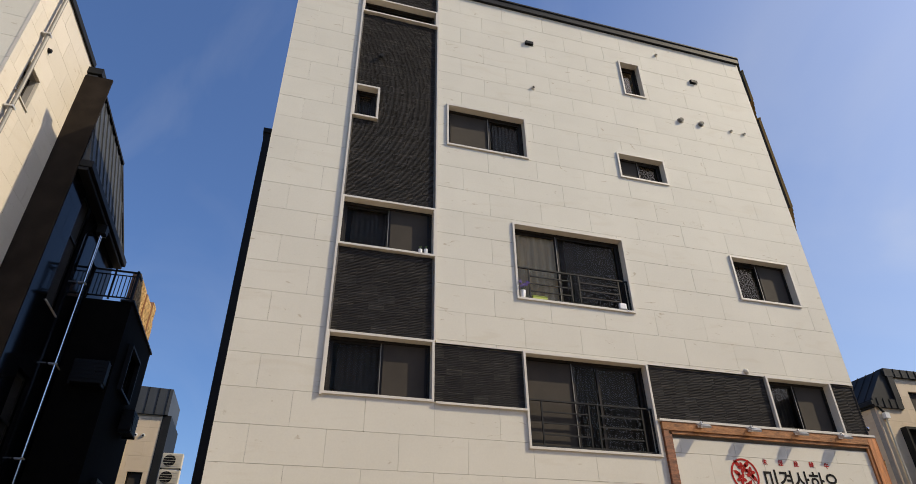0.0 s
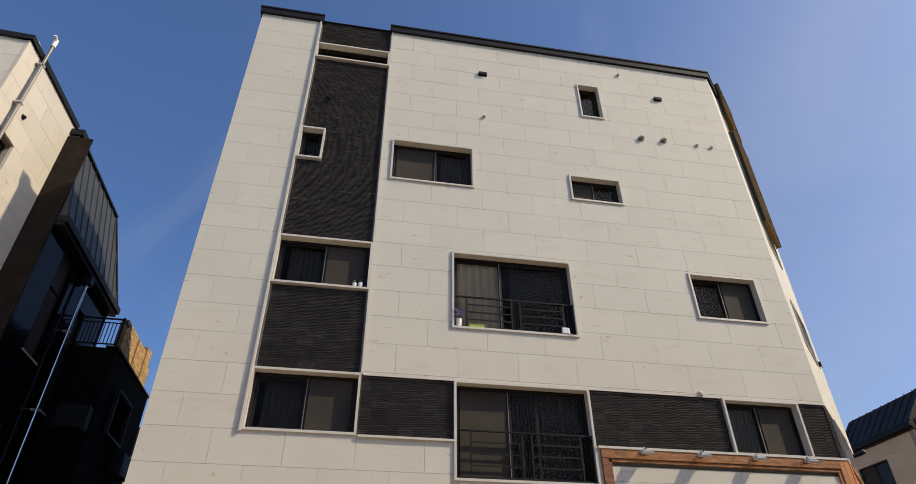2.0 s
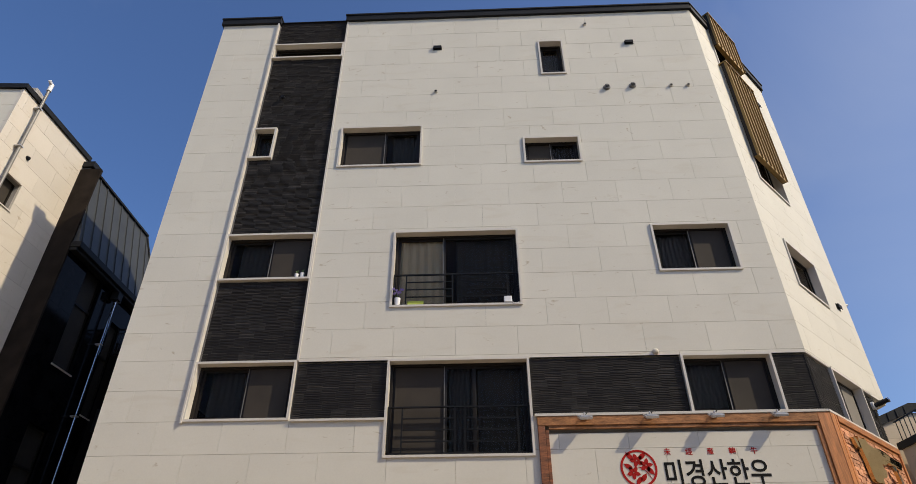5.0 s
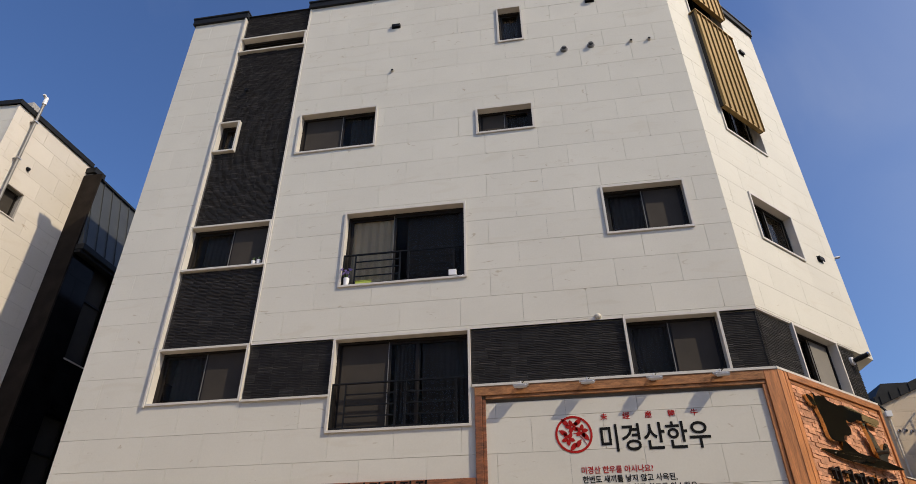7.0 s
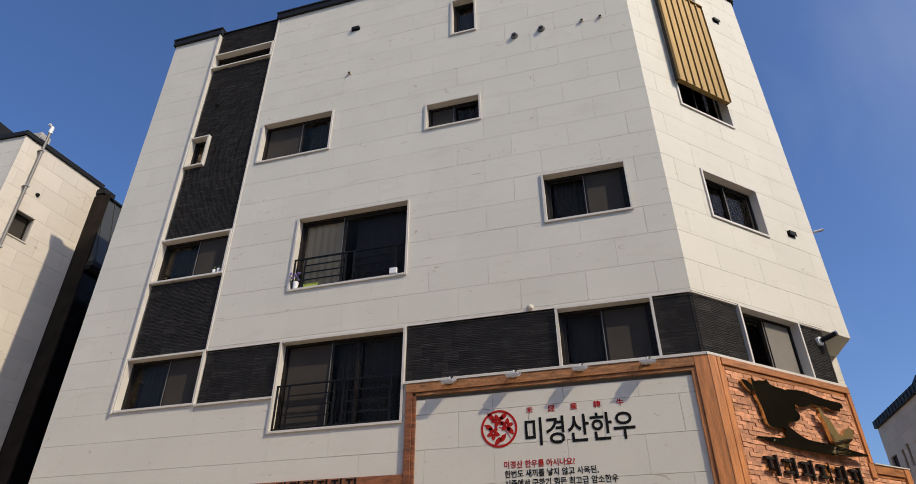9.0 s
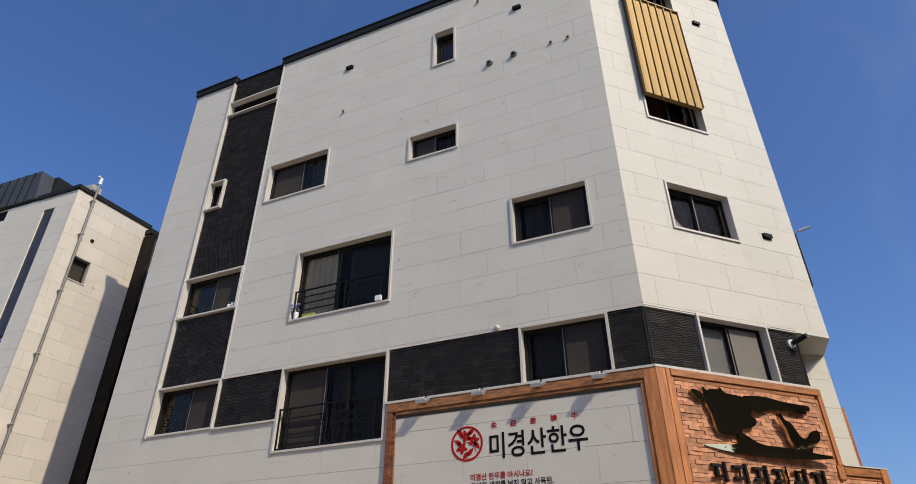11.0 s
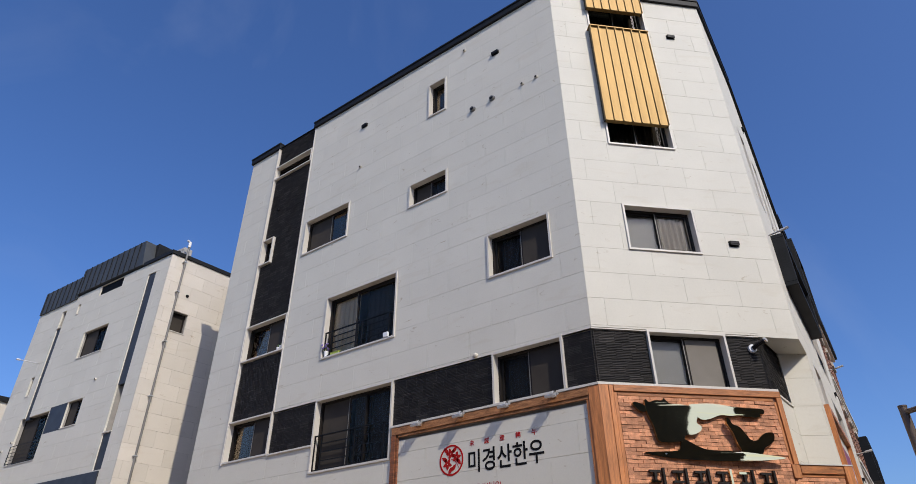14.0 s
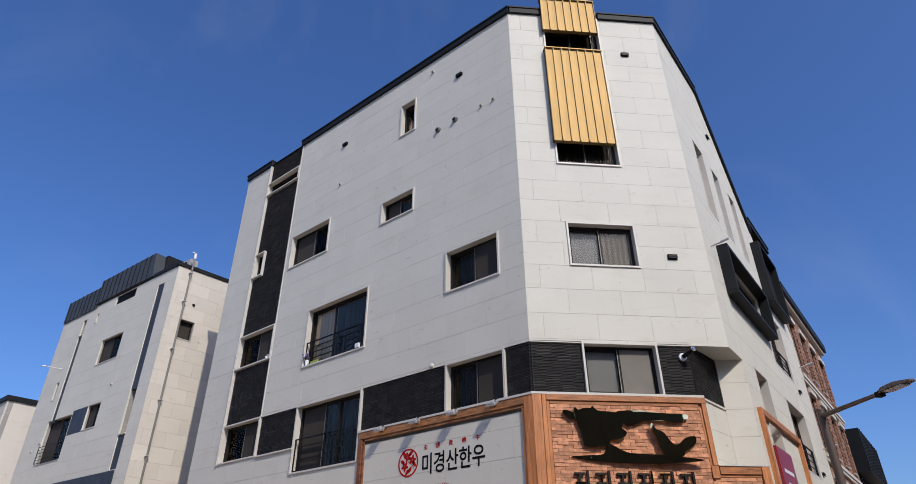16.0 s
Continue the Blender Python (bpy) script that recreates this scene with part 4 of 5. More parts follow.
for i in range(6):
    x = 0.93 + i * 0.42
    for a, b, c, d in ((0, 0.20, 0.17, 0.21), (0, 0.20, 0.0, 0.035), (0.24, 0.28, -0.06, 0.25), (0.08, 0.12, 0.035, 0.17)):
        # most bars get a dark colour that stands in for brass mirroring dark fronts
        part("bar", Build().box(x + a, x + b, -0.13, -0.075, 3.56 + c, 3.56 + d), BRONZE if (i * 2 + int(c * 100)) % 5 else MIRROR, bars)
    part("stud", Build().tube((x + 0.1, -0.12, 3.75), (x + 0.1, -0.03, 3.75), 0.01, 8), STEEL, bars)

# ---- small fittings on the walls ----
def vent_hood(face, x, z):
    v = base("wall_vent", face @ pose(x, 0, z), "black metal vent hood on limestone", "vent", "wall vents")
    part("hood", Build().box(-0.11, 0.11, -0.065, 0, -0.01, 0.06).box(-0.11, 0.11, -0.065, -0.05, -0.05, -0.01), IRON, v, bevel=0.01)
    part("plate", Build().box(-0.12, 0.12, -0.012, 0, -0.065, 0.07), IRON, v)

for f, x, z in ((FRONT, 5.06, 15.57), (FRONT, 10.26, 15.54), (CORNER, 3.38, 15.42), (CORNER, 3.58, 8.68)):
    vent_hood(f, x, z)

def pipe_end(face, x, z, r, mat, label, cap=None):
    v = base("vent_pipe", face @ pose(x, 0, z), label, "vent pipe", "wall vent pipes")
    part("flange", Build().tube((0, -0.012, 0), (0, 0.0, 0), r * 1.35, 14), mat, v)
    part("spout", Build().tube((0, -0.02 - r * 0.7, -0.01), (0, -0.012, 0), r, 14), mat, v)
    # a black disc before the spout stands in for its shaded hollow
    part("mouth", Build().tube((0, -0.026 - r * 0.7, -0.01), (0, -0.02 - r * 0.7, -0.01), r * 0.72, 12), cap or IRON, v, "black disc for the pipe's shaded hollow")

for x, z in ((5.04, 13.86), (9.17, 16.38), (11.06, 13.82), (11.49, 13.81)):
    pipe_end(FRONT, x, z, 0.042, CREAM, "small cream vent pipe end on limestone")
for x, z in ((9.43, 13.82), (10.09, 13.85)):
    pipe_end(FRONT, x, z, 0.07, DULL, "round grey flue end with a dark mouth")
pipe_end(FRONT, 1.05, 13.83, 0.05, IRON, "black vent pipe end on black stone")
dome = base("wall_vent_dome", FRONT @ pose(9.35, 0, 6.53), "cream dome vent above the black band", "vent")
db = Build()
for i in range(5):
    a0, a1 = i * math.pi / 10, (i + 1) * math.pi / 10
    db.tube((0, -0.065 * math.sin(a0), 0), (0, -0.065 * math.sin(a1), 0), 0.065 * math.cos(a0), 14, 0.065 * math.cos(a1) + 0.001)
part("dome", db, CREAM, dome)

spot = base("spot_light", CORNER @ pose(3.36, 0.03, 6.20), "white round-based cylinder spotlight on black stone", "spotlight")
part("base_plate", Build().tube((0, -0.05, 0), (0, 0.0, 0), 0.085, 18), WHITE, spot)
part("barrel", Build().tube((0, -0.06, 0.0), (0.13, -0.29, 0.09), 0.046, 16), IRON, spot, "black finned barrel")
for i in range(5):
    s = 0.25 + i * 0.12
    part("fin", Build().tube((0.13 * s, -0.06 - 0.23 * s, 0.09 * s), (0.13 * (s + 0.04), -0.06 - 0.23 * (s + 0.04), 0.09 * (s + 0.04)), 0.056, 16), BRONZE, spot)
part("bezel", Build().tube((0.13, -0.29, 0.09), (0.145, -0.317, 0.1), 0.056, 16), STEEL, spot)
for x, z in ((0.6, 9.3), (9.6, 8.6), (9.7, 5.9)):
    arm = base("camera_arm", SIDE @ pose(x, 0, z), "steel bracket arm with a small fixture on the side wall", "bracket", "side wall brackets")
    part("arm", Build().tube((0, 0, 0), (0, -0.35, 0.05), 0.02, 8), STEEL, arm)
    part("fixture", Build().tube((0, -0.25, 0.04), (0, -0.46, 0.08), 0.032, 10), SILVER, arm)
for x, z in ((3.9, 15.0), (8.2, 7.4), (8.2, 4.9)):
    vent_hood(SIDE, x, z)

# things on the window ledges
pot = base("flower_pot", FRONT @ pose(4.34, 0.04, 7.655), "white pot with purple flowers on the window ledge", "flower pot")
part("pot", Build().tube((0, 0, 0), (0, 0, 0.17), 0.05, 14, 0.065), WHITE, pot)
rp = random.Random(4)
for i in range(16):
    a, r, h = rp.uniform(0, 6.28), rp.uniform(0.02, 0.13), rp.uniform(0.2, 0.34)
    end = (r * math.cos(a), r * math.sin(a) - 0.02, h)
    part("stalk", Build().tube((0, 0, 0.14), end, 0.004, 5), LEAF, pot)
    part("blossom", Build().tube(end, (end[0] * 1.2, end[1] * 1.2, h + 0.035), 0.012, 7, 0.034), PURPLE, pot)
tray = Build().box(0, 0.32, 0, 0.09, 0, 0.07).box(-0.01, 0.33, -0.01, 0.1, 0.06, 0.075)
thing("planter_tray", tray, LIME, FRONT @ pose(4.55, 0.0, 7.655), "lime green planter tray on the window ledge", "planter", bevel=0.006)
box = base("outdoor_box", FRONT @ pose(6.60, -0.01, 7.70), "white plastic box with a cable on the railing", "box")
part("box_body", Build().box(-0.08, 0.08, -0.04, 0.02, -0.045, 0.09), WHITE, box, bevel=0.012)
cable = Build()
for i in range(10):
    p = lambda s: (0.06 + 0.16 * s, -0.03, 0.0 - 0.09 * math.sin(s * 2.6))
    cable.tube(p(i / 10), p((i + 1) / 10), 0.006, 6)
part("cable", cable, WHITE, box)
for x, h in ((2.16, 0.10), (2.28, 0.12)):
    p = base("small_pot", FRONT @ pose(x, 0.05, 8.375), "small white pot on the window ledge", "flower pot", "small pots on the ledge")
    part("pot", Build().tube((0, 0, 0), (0, 0, h), 0.035, 12, 0.045), WHITE, p)
    part("sprig", Build().tube((0, 0, h), (0.02, 0, h + 0.09), 0.004, 5, 0.012).tube((0, 0, h), (-0.02, 0, h + 0.07), 0.004, 5, 0.012), LEAF, p)

# sign on the side wall
side_sign = base("side_sign", SIDE @ pose(1.3, 0, 0), "red and white sign in a timber frame", "sign")
for a, b, c, d in ((0, 0.13, 2.0, 5.42), (0.13, 3.9, 5.27, 5.42), (3.9, 4.03, 2.0, 5.42)):
    board(side_sign, a, b, c, d, 0.10)
part("red_panel", Build().box(0.7, 2.2, -0.07, -0.01, 3.0, 4.7), RED_PANEL, side_sign, "dark red sign panel")
for a, b, c, d in ((1.0, 1.9, 4.16, 4.24), (0.95, 1.95, 3.5, 3.62), (1.1, 1.8, 3.7, 3.95)):
    part("bar", Build().box(a, b, -0.08, -0.0705, c, d), WHITE, side_sign)


# ---- neighbour across the alley ----
def plain_window(parent, x0, x1, z0, z1, deep=0.14, parts=2, rail=False, at=None):
    w = base("window", (at or pose(0, 0, 0)) @ pose(x0, 0, z0), "")
    w.parent = parent
    W, H = x1 - x0, z1 - z0
    part("window_frame", Build().ring(0, W, 0, H, 0.045, deep, deep + 0.08), BRONZE, w)
    part("sill", Build().box(-0.03, W + 0.03, -0.03, deep, -0.035, -0.001), TRIM, w)
    n = max(1, parts)
    for i in range(n):
        a, b = 0.045 + (W - 0.09) * i / n, 0.045 + (W - 0.09) * (i + 1) / n
        part("pane", Build().box(a + 0.02, b - 0.02, deep + 0.03, deep + 0.036, 0.05, H - 0.05), GLASS, w)
        if i:
            part("mullion", Build().box(a - 0.02, a + 0.02, deep + 0.01, deep + 0.06, 0.045, H - 0.045), BRONZE, w)
    # every second pane gets a brown sheet, added to cut its blue reflection
    for i in range(0, n, 2):
        a, b = 0.045 + (W - 0.09) * i / n, 0.045 + (W - 0.09) * (i + 1) / n
        part("screen", Build().box(a + 0.02, b - 0.02, deep + 0.018, deep + 0.022, 0.05, H - 0.05), SCREEN, w, "brown sheet added to cut the pane's reflection")
    # a black board stands in for the unlit interior
    part("dark_board", Build().box(-0.1, W + 0.1, deep + 0.5, deep + 0.55, -0.1, H + 0.1), BLACK, w)
    if rail:
        part("railing", Build().ring(0.02, W - 0.02, 0.03, 0.8, 0.025, -0.06, -0.04), IRON, w)
        for i in range(1, 5):
            part("rail_bar", Build().box(0.04, W - 0.04, -0.057, -0.043, 0.03 + 0.155 * i, 0.045 + 0.155 * i), IRON, w)

def seamed(parent, poly, y0, y1, x0, x1, step, name="metal_cladding", mat=None):
    """Dark sheet metal with upright seams over a polygon of (x, z)."""
    p = part(name, Build().prism(poly, y0, y1), mat or ROOFING, parent, "charcoal standing-seam metal")
    x = x0
    while x <= x1 + 0.01:
        zs = []
        for i, a in enumerate(poly):
            b = poly[(i + 1) % len(poly)]
            if min(a[0], b[0]) <= x <= max(a[0], b[0]) and a[0] != b[0]:
                zs.append(a[1] + (b[1] - a[1]) * (x - a[0]) / (b[0] - a[0]))
        if len(zs) > 1 and max(zs) - min(zs) > 0.1:
            part("seam", Build().box(x - 0.012, x + 0.012, y0 - 0.03, y0, min(zs), max(zs)), METAL, p)
        x += step

LEFT = pose(-6.41, 10.69, 0, 0, 0, 3.0)
left_house = base("apartment_building", LEFT, "pale stone apartment house with dark metal roof, across the alley", "building")
LT = 14.86
lw = [(-1.5, -0.95, 6.2, 14.3), (-5.62, -3.67, 11.34, 12.58), (-5.4, -3.55, 14.35, 14.84), (-7.08, -6.9, 13.85, 14.36), (-8.5, -8.12, 9.1, 14.35), (-8.8, -6.4, 7.2, 9.2), (-5.0, -3.85, 8.25, 9.33),
      (-6.39, -5.01, 8.2, 9.33), (-9.3, -9.0, 10.3, 11.2)]
body = wall("wall", None, -10.9, 0, 0, LT, lw, "", parent=left_house)
cladding(body, -10.9, 0, 3.0, LT, lw, STONE, z_ref=5.82, x_ref=0.0)
part("granite_strip", Build().box(-1.5, -0.95, 0.04, 0.2, 9.42, 14.3), GRANITE_BLUE, left_house, "speckled grey granite strip")
part("granite_strip", Build().box(-1.5, -0.95, 0.04, 0.2, 6.2, 7.55), GRANITE_BLUE, left_house, "speckled grey granite strip")
part("granite_strip", Build().box(-8.5, -8.12, 0.04, 0.2, 9.1, 13.45), GRANITE_BLUE, left_house, "speckled grey granite strip")
part("granite_panel", Build().box(-6.39, -5.01, 0.01, 0.2, 8.2, 9.33), GRANITE_BLUE, left_house, "speckled grey granite panel")
part("granite_panel", Build().box(-7.4, -1.0, -0.05, 0.0, 4.5, 6.15), GRANITE_BLUE, left_house, "speckled grey granite panel")
plain_window(left_house, -1.5, -0.95, 7.58, 9.4, 0.3, 1)
plain_window(left_house, -5.62, -3.67, 11.34, 12.58)
plain_window(left_house, -7.08, -6.9, 13.85, 14.36, 0.2, 1)
plain_window(left_house, -8.5, -8.12, 13.48, 14.35, 0.3, 1)
plain_window(left_house, -8.8, -6.4, 7.2, 9.2, 0.2, 2, True)
plain_window(left_house, -5.0, -3.85, 8.25, 9.33)
plain_window(left_house, -9.3, -9.0, 10.3, 11.2, 0.2, 1)
part("louvre", Build().box(-5.4, -3.55, 0.1, 0.2, 14.35, 14.84), IRON, left_house, "black louvre opening")
for i in range(12):
    part("louvre_slat", Build().box(-5.38, -3.57, 0.05, 0.1, 14.37 + i * 0.04, 14.388 + i * 0.04), IRON, left_house)
seamed(left_house, [(-7.4, 14.95), (-2.1, 14.95), (-2.35, 16.25), (-7.4, 16.25)], -0.10, 0.4, -7.2, -2.3, 0.45)
seamed(left_house, [(-10.9, 14.75), (-7.4, 14.75), (-7.4, 15.95), (-10.9, 15.95)], -0.06, 0.4, -10.7, -7.5, 0.45)
part("roof_edge", Build().box(-2.05, 0.06, -0.07, 0.3, LT, LT + 0.16), METAL, left_house, "dark metal roof edge")
part("roof_deck", Build().box(-10.5, -0.3, 0.4, 3.4, LT - 0.2, LT), METAL, left_house)
part("gable_return", Build().box(-2.35, -2.1, 0.4, 2.6, 14.95, 16.25), METAL, left_house)
bracket = base("camera_arm", LEFT @ pose(-9.2, 0, 11.9), "thin bracket arm on the neighbour's wall", "bracket", "neighbour brackets")
part("arm", Build().tube((0, 0, 0), (-0.2, -0.7, 0.0), 0.02, 8).tube((-0.2, -0.7, 0), (-0.24, -0.85, 0.0), 0.045, 8), SILVER, bracket)
for x, z in ((-3.3, 10.0), (-8.9, 8.2), (-9.6, 7.9)):
    pipe_end(LEFT, x, z, 0.05, CREAM, "small vent pipe end on the neighbour's wall")

# its side wall, in the sun
LSIDE = pose(-6.41, 10.69, 0, 0, 0, 87.5)
tan_holes = [(0.60, 1.26, 11.58, 12.44)]
tan_wall = wall("wall_tan_side", LSIDE, 0.0, 3.04, 0, LT, tan_holes, "cream limestone side wall of the neighbouring house")
cladding(tan_wall, -0.02, 3.04, 2.0, LT, tan_holes, STONE_WARM, z_ref=5.82, length=0.95, x_ref=0.2)
lside_house = base("side_window", LSIDE, "small dark window in the cream side wall", "window")
plain_window(lside_house, 0.60, 1.26, 11.58, 12.44, 0.2, 1)
thing("coping", Build().box(-0.06, 3.06, -0.06, 0.3, LT, LT + 0.16), METAL, LSIDE, "dark metal coping of the neighbouring house", "coping", kind="structure")
down = base("downpipe", LSIDE @ pose(0.54, -0.13, 0), "grey steel downpipe on the cream stone wall", "downpipe")
part("pipe", Build().tube((0, 0, 0), (0, 0, 15.35), 0.042, 16), DULL, down)
part("cap", Build().tube((0, 0, 15.35), (0, 0, 15.62), 0.06, 14).tube((0, 0, 15.58), (-0.14, -0.02, 15.64), 0.045, 12), WHITE, down, "white plastic cap")
for z in (4.4, 6.6, 8.8, 11.0, 13.2, 14.6):
    part("clip", Build().box(-0.07, 0.07, -0.06, 0.13, z, z + 0.035), SILVER, down)
pipe_end(LSIDE, 1.03, 13.23, 0.05, IRON, "dark vent pipe end on the cream wall")
roof_unit = base("roof_unit", pose(-6.95, 11.4, LT + 0.16, 0, 0, 4), "grey outdoor unit on the neighbour's roof", "air conditioner")
part("casing", Build().box(-0.45, 0.3, -0.2, 0.2, 0, 0.5), PLASTER, roof_unit, bevel=0.02)
part("fan_grille", Build().tube((-0.08, -0.215, 0.25), (-0.08, -0.2, 0.25), 0.17, 18), IRON, roof_unit)

far_left = base("cream_house", pose(-30, 9.4, 0), "cream low house with dark roof edge further along", "building")
fh = [(8.6, 9.0, 7.0, 7.6)]
fw = wall("wall", None, 0, 10.4, 0, 10.9, fh, "", parent=far_left)
cladding(fw, 0, 10.4, 4.0, 10.9, fh, STONE_WARM)
plain_window(far_left, *fh[0], 0.1, 1)
part("roof_edge", Build().box(-0.1, 10.5, -0.1, 5, 10.9, 11.15), METAL, far_left, "dark metal roof edge")
part("side_wall", Build().box(10.2, 10.4, 0.3, 5, 0, 10.9), STONE_WARM, far_left)
part("porch", Build().box(0, 9.3, -1.2, -0.01, 0, 9.75), STONE, far_left, "pale grey projecting porch")
part("porch_roof", Build().box(-0.1, 9.4, -1.3, -0.01, 9.75, 9.92), METAL, far_left, "dark metal porch roof")

# darker wing behind it
WY, WX, EAVE, RIDGE = 13.62, -5.62, 11.7, 14.5
WING = pose(WX, WY, 0, 0, 0, 90)
wing = base("granite_wing", WING, "polished dark granite rear wing with a seamed metal mansard", "building")
wing_holes = [(1.0, 1.9, 8.4, 11.5), (2.9, 3.5, 7.6, 10.6), (1.0, 1.9, 4.0, 6.8)]
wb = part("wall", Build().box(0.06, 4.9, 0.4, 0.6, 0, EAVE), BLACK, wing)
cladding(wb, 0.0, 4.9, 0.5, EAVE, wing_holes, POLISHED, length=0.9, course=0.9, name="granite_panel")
for h in wing_holes:
    plain_window(wing, *h, 0.12, 1)
    part("transom", Build().box(h[0], h[1], 0.1, 0.2, (h[2] + h[3]) / 2 + 0.35, (h[2] + h[3]) / 2 + 0.41), BRONZE, wing)
part("return_wall", Build().box(-0.06, -0.002, -0.0, 0.72, 0, RIDGE - 0.1), GRANITE, wing, "brown granite wall between the two houses")
# the mansard leans back from its eave to its ridge
def lean_plate(x0, x1, top1, y0, y1):
    """A plate on the mansard's slope, from x0 to x1 at the eave and to top1 at the ridge, y0 to y1 through its thickness."""
    b = Build()
    for o in (y0, y1):
        b.v += [Vector((x0, o - 0.18, EAVE)), Vector((x1, o - 0.18, EAVE)), Vector((top1, o + 0.4, RIDGE)), Vector((x0, o + 0.4, RIDGE))]
    b.f += [(0, 1, 2, 3), (7, 6, 5, 4), (0, 4, 5, 1), (1, 5, 6, 2), (2, 6, 7, 3), (3, 7, 4, 0)]
    return b
mansard = part("mansard", lean_plate(0.0, 4.93, 3.83, 0.0, 0.3), ROOFING, wing, "grey standing-seam metal mansard")
for i in range(11):
    x = 0.12 + i * 0.46
    # beyond the ridge's end the seams stop at the sloping verge
    top = 1.0 if x < 3.83 else (4.93 - x) / 1.10
    b = Build()
    for q in (x - 0.012, x + 0.012):
        b.v += [Vector((q, -0.215, EAVE)), Vector((q, -0.18, EAVE)), Vector((q, -0.18 + 0.58 * top, EAVE + 2.8 * top)), Vector((q, -0.215 + 0.58 * top, EAVE + 2.8 * top))]
    b.f += [(0, 3, 2, 1), (4, 5, 6, 7), (0, 1, 5, 4), (1, 2, 6, 5), (2, 3, 7, 6), (3, 0, 4, 7)]
    part("seam", b, ROOFING, mansard)
part("ridge_cap", Build().box(0.42, 3.85, 0.33, 0.7, RIDGE, RIDGE + 0.07), METAL, wing)
part("ridge_cap", Build().box(-0.06, 0.42, 0.3, 0.72, RIDGE + 0.02, RIDGE + 0.22), METAL, wing)
verge = Build().tube((4.93, -0.2, EAVE), (3.85, 0.38, RIDGE), 0.035, 8)
part("verge", verge, METAL, wing)
part("gutter", Build().box(-0.05, 5.0, -0.30, 0.0, EAVE - 0.2, EAVE - 0.005).box(-0.03, 4.98, -0.22, 0.02, EAVE - 0.3, EAVE - 0.2), METAL, wing, "dark metal box gutter", bevel=0.015)
part("wing_back", Build().box(0.06, 4.8, 0.75, 0.85, 0, RIDGE - 0.1), BLACK, wing)
dp = base("downpipe", WING @ pose(2.5, -0.16, 0), "grey steel downpipe on the dark wing", "downpipe")
part("pipe", Build().tube((0, 0, 0), (0, 0, 11.2), 0.04, 12), STEEL, dp)
part("hopper", Build().box(-0.12, 0.12, -0.12, 0.12, 11.12, 11.38), METAL, dp)
part("label_plate", Build().box(0.125, 0.135, -0.1, 0.1, 11.1, 11.36), SILVER, dp, "small pale metal plate")
for z in (5.2, 7.4, 9.6):
    part("clip", Build().box(-0.06, 0.06, -0.055, 0.14, z, z + 0.03), SILVER, dp)

# black house further down the alley, with a roof terrace
BLK = pose(-4.42, 17.0, 0, 0, 0, 90)
TERRACE = 9.62
black_house = base("black_house", BLK, "black granite house with a roof terrace railing", "building")
bh = [(1.0, 2.3, 7.55, 8.72), (1.2, 2.6, 3.2, 5.2)]
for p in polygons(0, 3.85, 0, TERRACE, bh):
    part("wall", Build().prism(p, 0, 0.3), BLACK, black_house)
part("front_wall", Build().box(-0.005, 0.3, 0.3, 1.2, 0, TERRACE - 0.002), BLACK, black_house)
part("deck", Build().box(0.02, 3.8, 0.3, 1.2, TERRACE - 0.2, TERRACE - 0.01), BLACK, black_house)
part("edge_cap", Build().box(-0.06, 3.9, -0.05, 0.3, TERRACE, TERRACE + 0.05), METAL, black_house, "dark metal edge cap")
for h in bh:
    plain_window(black_house, *h, 0.1, 2)
    part("hood_frame", Build().ring(h[0] - 0.06, h[1] + 0.06, h[2] - 0.06, h[3] + 0.06, 0.06, -0.12, 0.0), METAL, black_house, "projecting black metal frame")
rail = base("terrace_rail", pose(0, 0, TERRACE + 0.05), "")
rail.parent = black_house
part("top_rail", Build().box(0.0, 0.05, 0.04, 1.18, 0.86, 0.90), IRON, rail)
part("bottom_rail", Build().box(0.005, 0.045, 0.04, 1.18, 0.06, 0.09), IRON, rail)
part("upper_rail", Build().box(0.01, 0.04, 0.04, 1.18, 0.74, 0.765), IRON, rail)
for x, wide in ((0.04, 0.06), (0.62, 0.045), (1.16, 0.05)):
    part("rail_post", Build().box(0.0, 0.05, x, x + wide, 0, 0.93), IRON, rail)
for i in range(10):
    x = 0.13 + i * 0.102
    if abs(x - 0.64) > 0.05:
        part("baluster", Build().box(0.015, 0.035, x, x + 0.02, 0.09, 0.74), IRON, rail)
part("side_rail", Build().box(0.05, 0.5, 0.045, 0.085, 0.86, 0.90), IRON, rail)

# yellow brick parapet along the terrace
parapet = base("brick_parapet", pose(0, 0, TERRACE + 0.052), "yellow brick parapet on the roof terrace", "wall")
for n, (y0, y1, x, top) in enumerate(((17.5, 18.72, -4.55, 1.13), (18.72, 19.56, -4.50, 1.06), (19.56, 20.03, -4.45, 1.2), (20.03, 20.4, -4.50, 0.82))):
    part("core", Build().box(x - 0.2, x, y0, y1, 0, top), MORTAR, parapet)
    rows, rb2, b = int(top / 0.075), random.Random(n), Build()
    for r in range(rows):
        y = y0 - (0.11 if r % 2 else 0.0)
        while y < y1:
            c, e = max(y, y0), min(y + 0.21, y1)
            if e - c > 0.03:
                b.box(x - 0.02, x + 0.012 + rb2.uniform(-0.004, 0.004), c + 0.004, e - 0.004, r * 0.075 + 0.005, r * 0.075 + 0.07)
            y += 0.22
    part("brickwork", b, BRICK_GOLD, parapet, "yellow brickwork", kind="stuff")

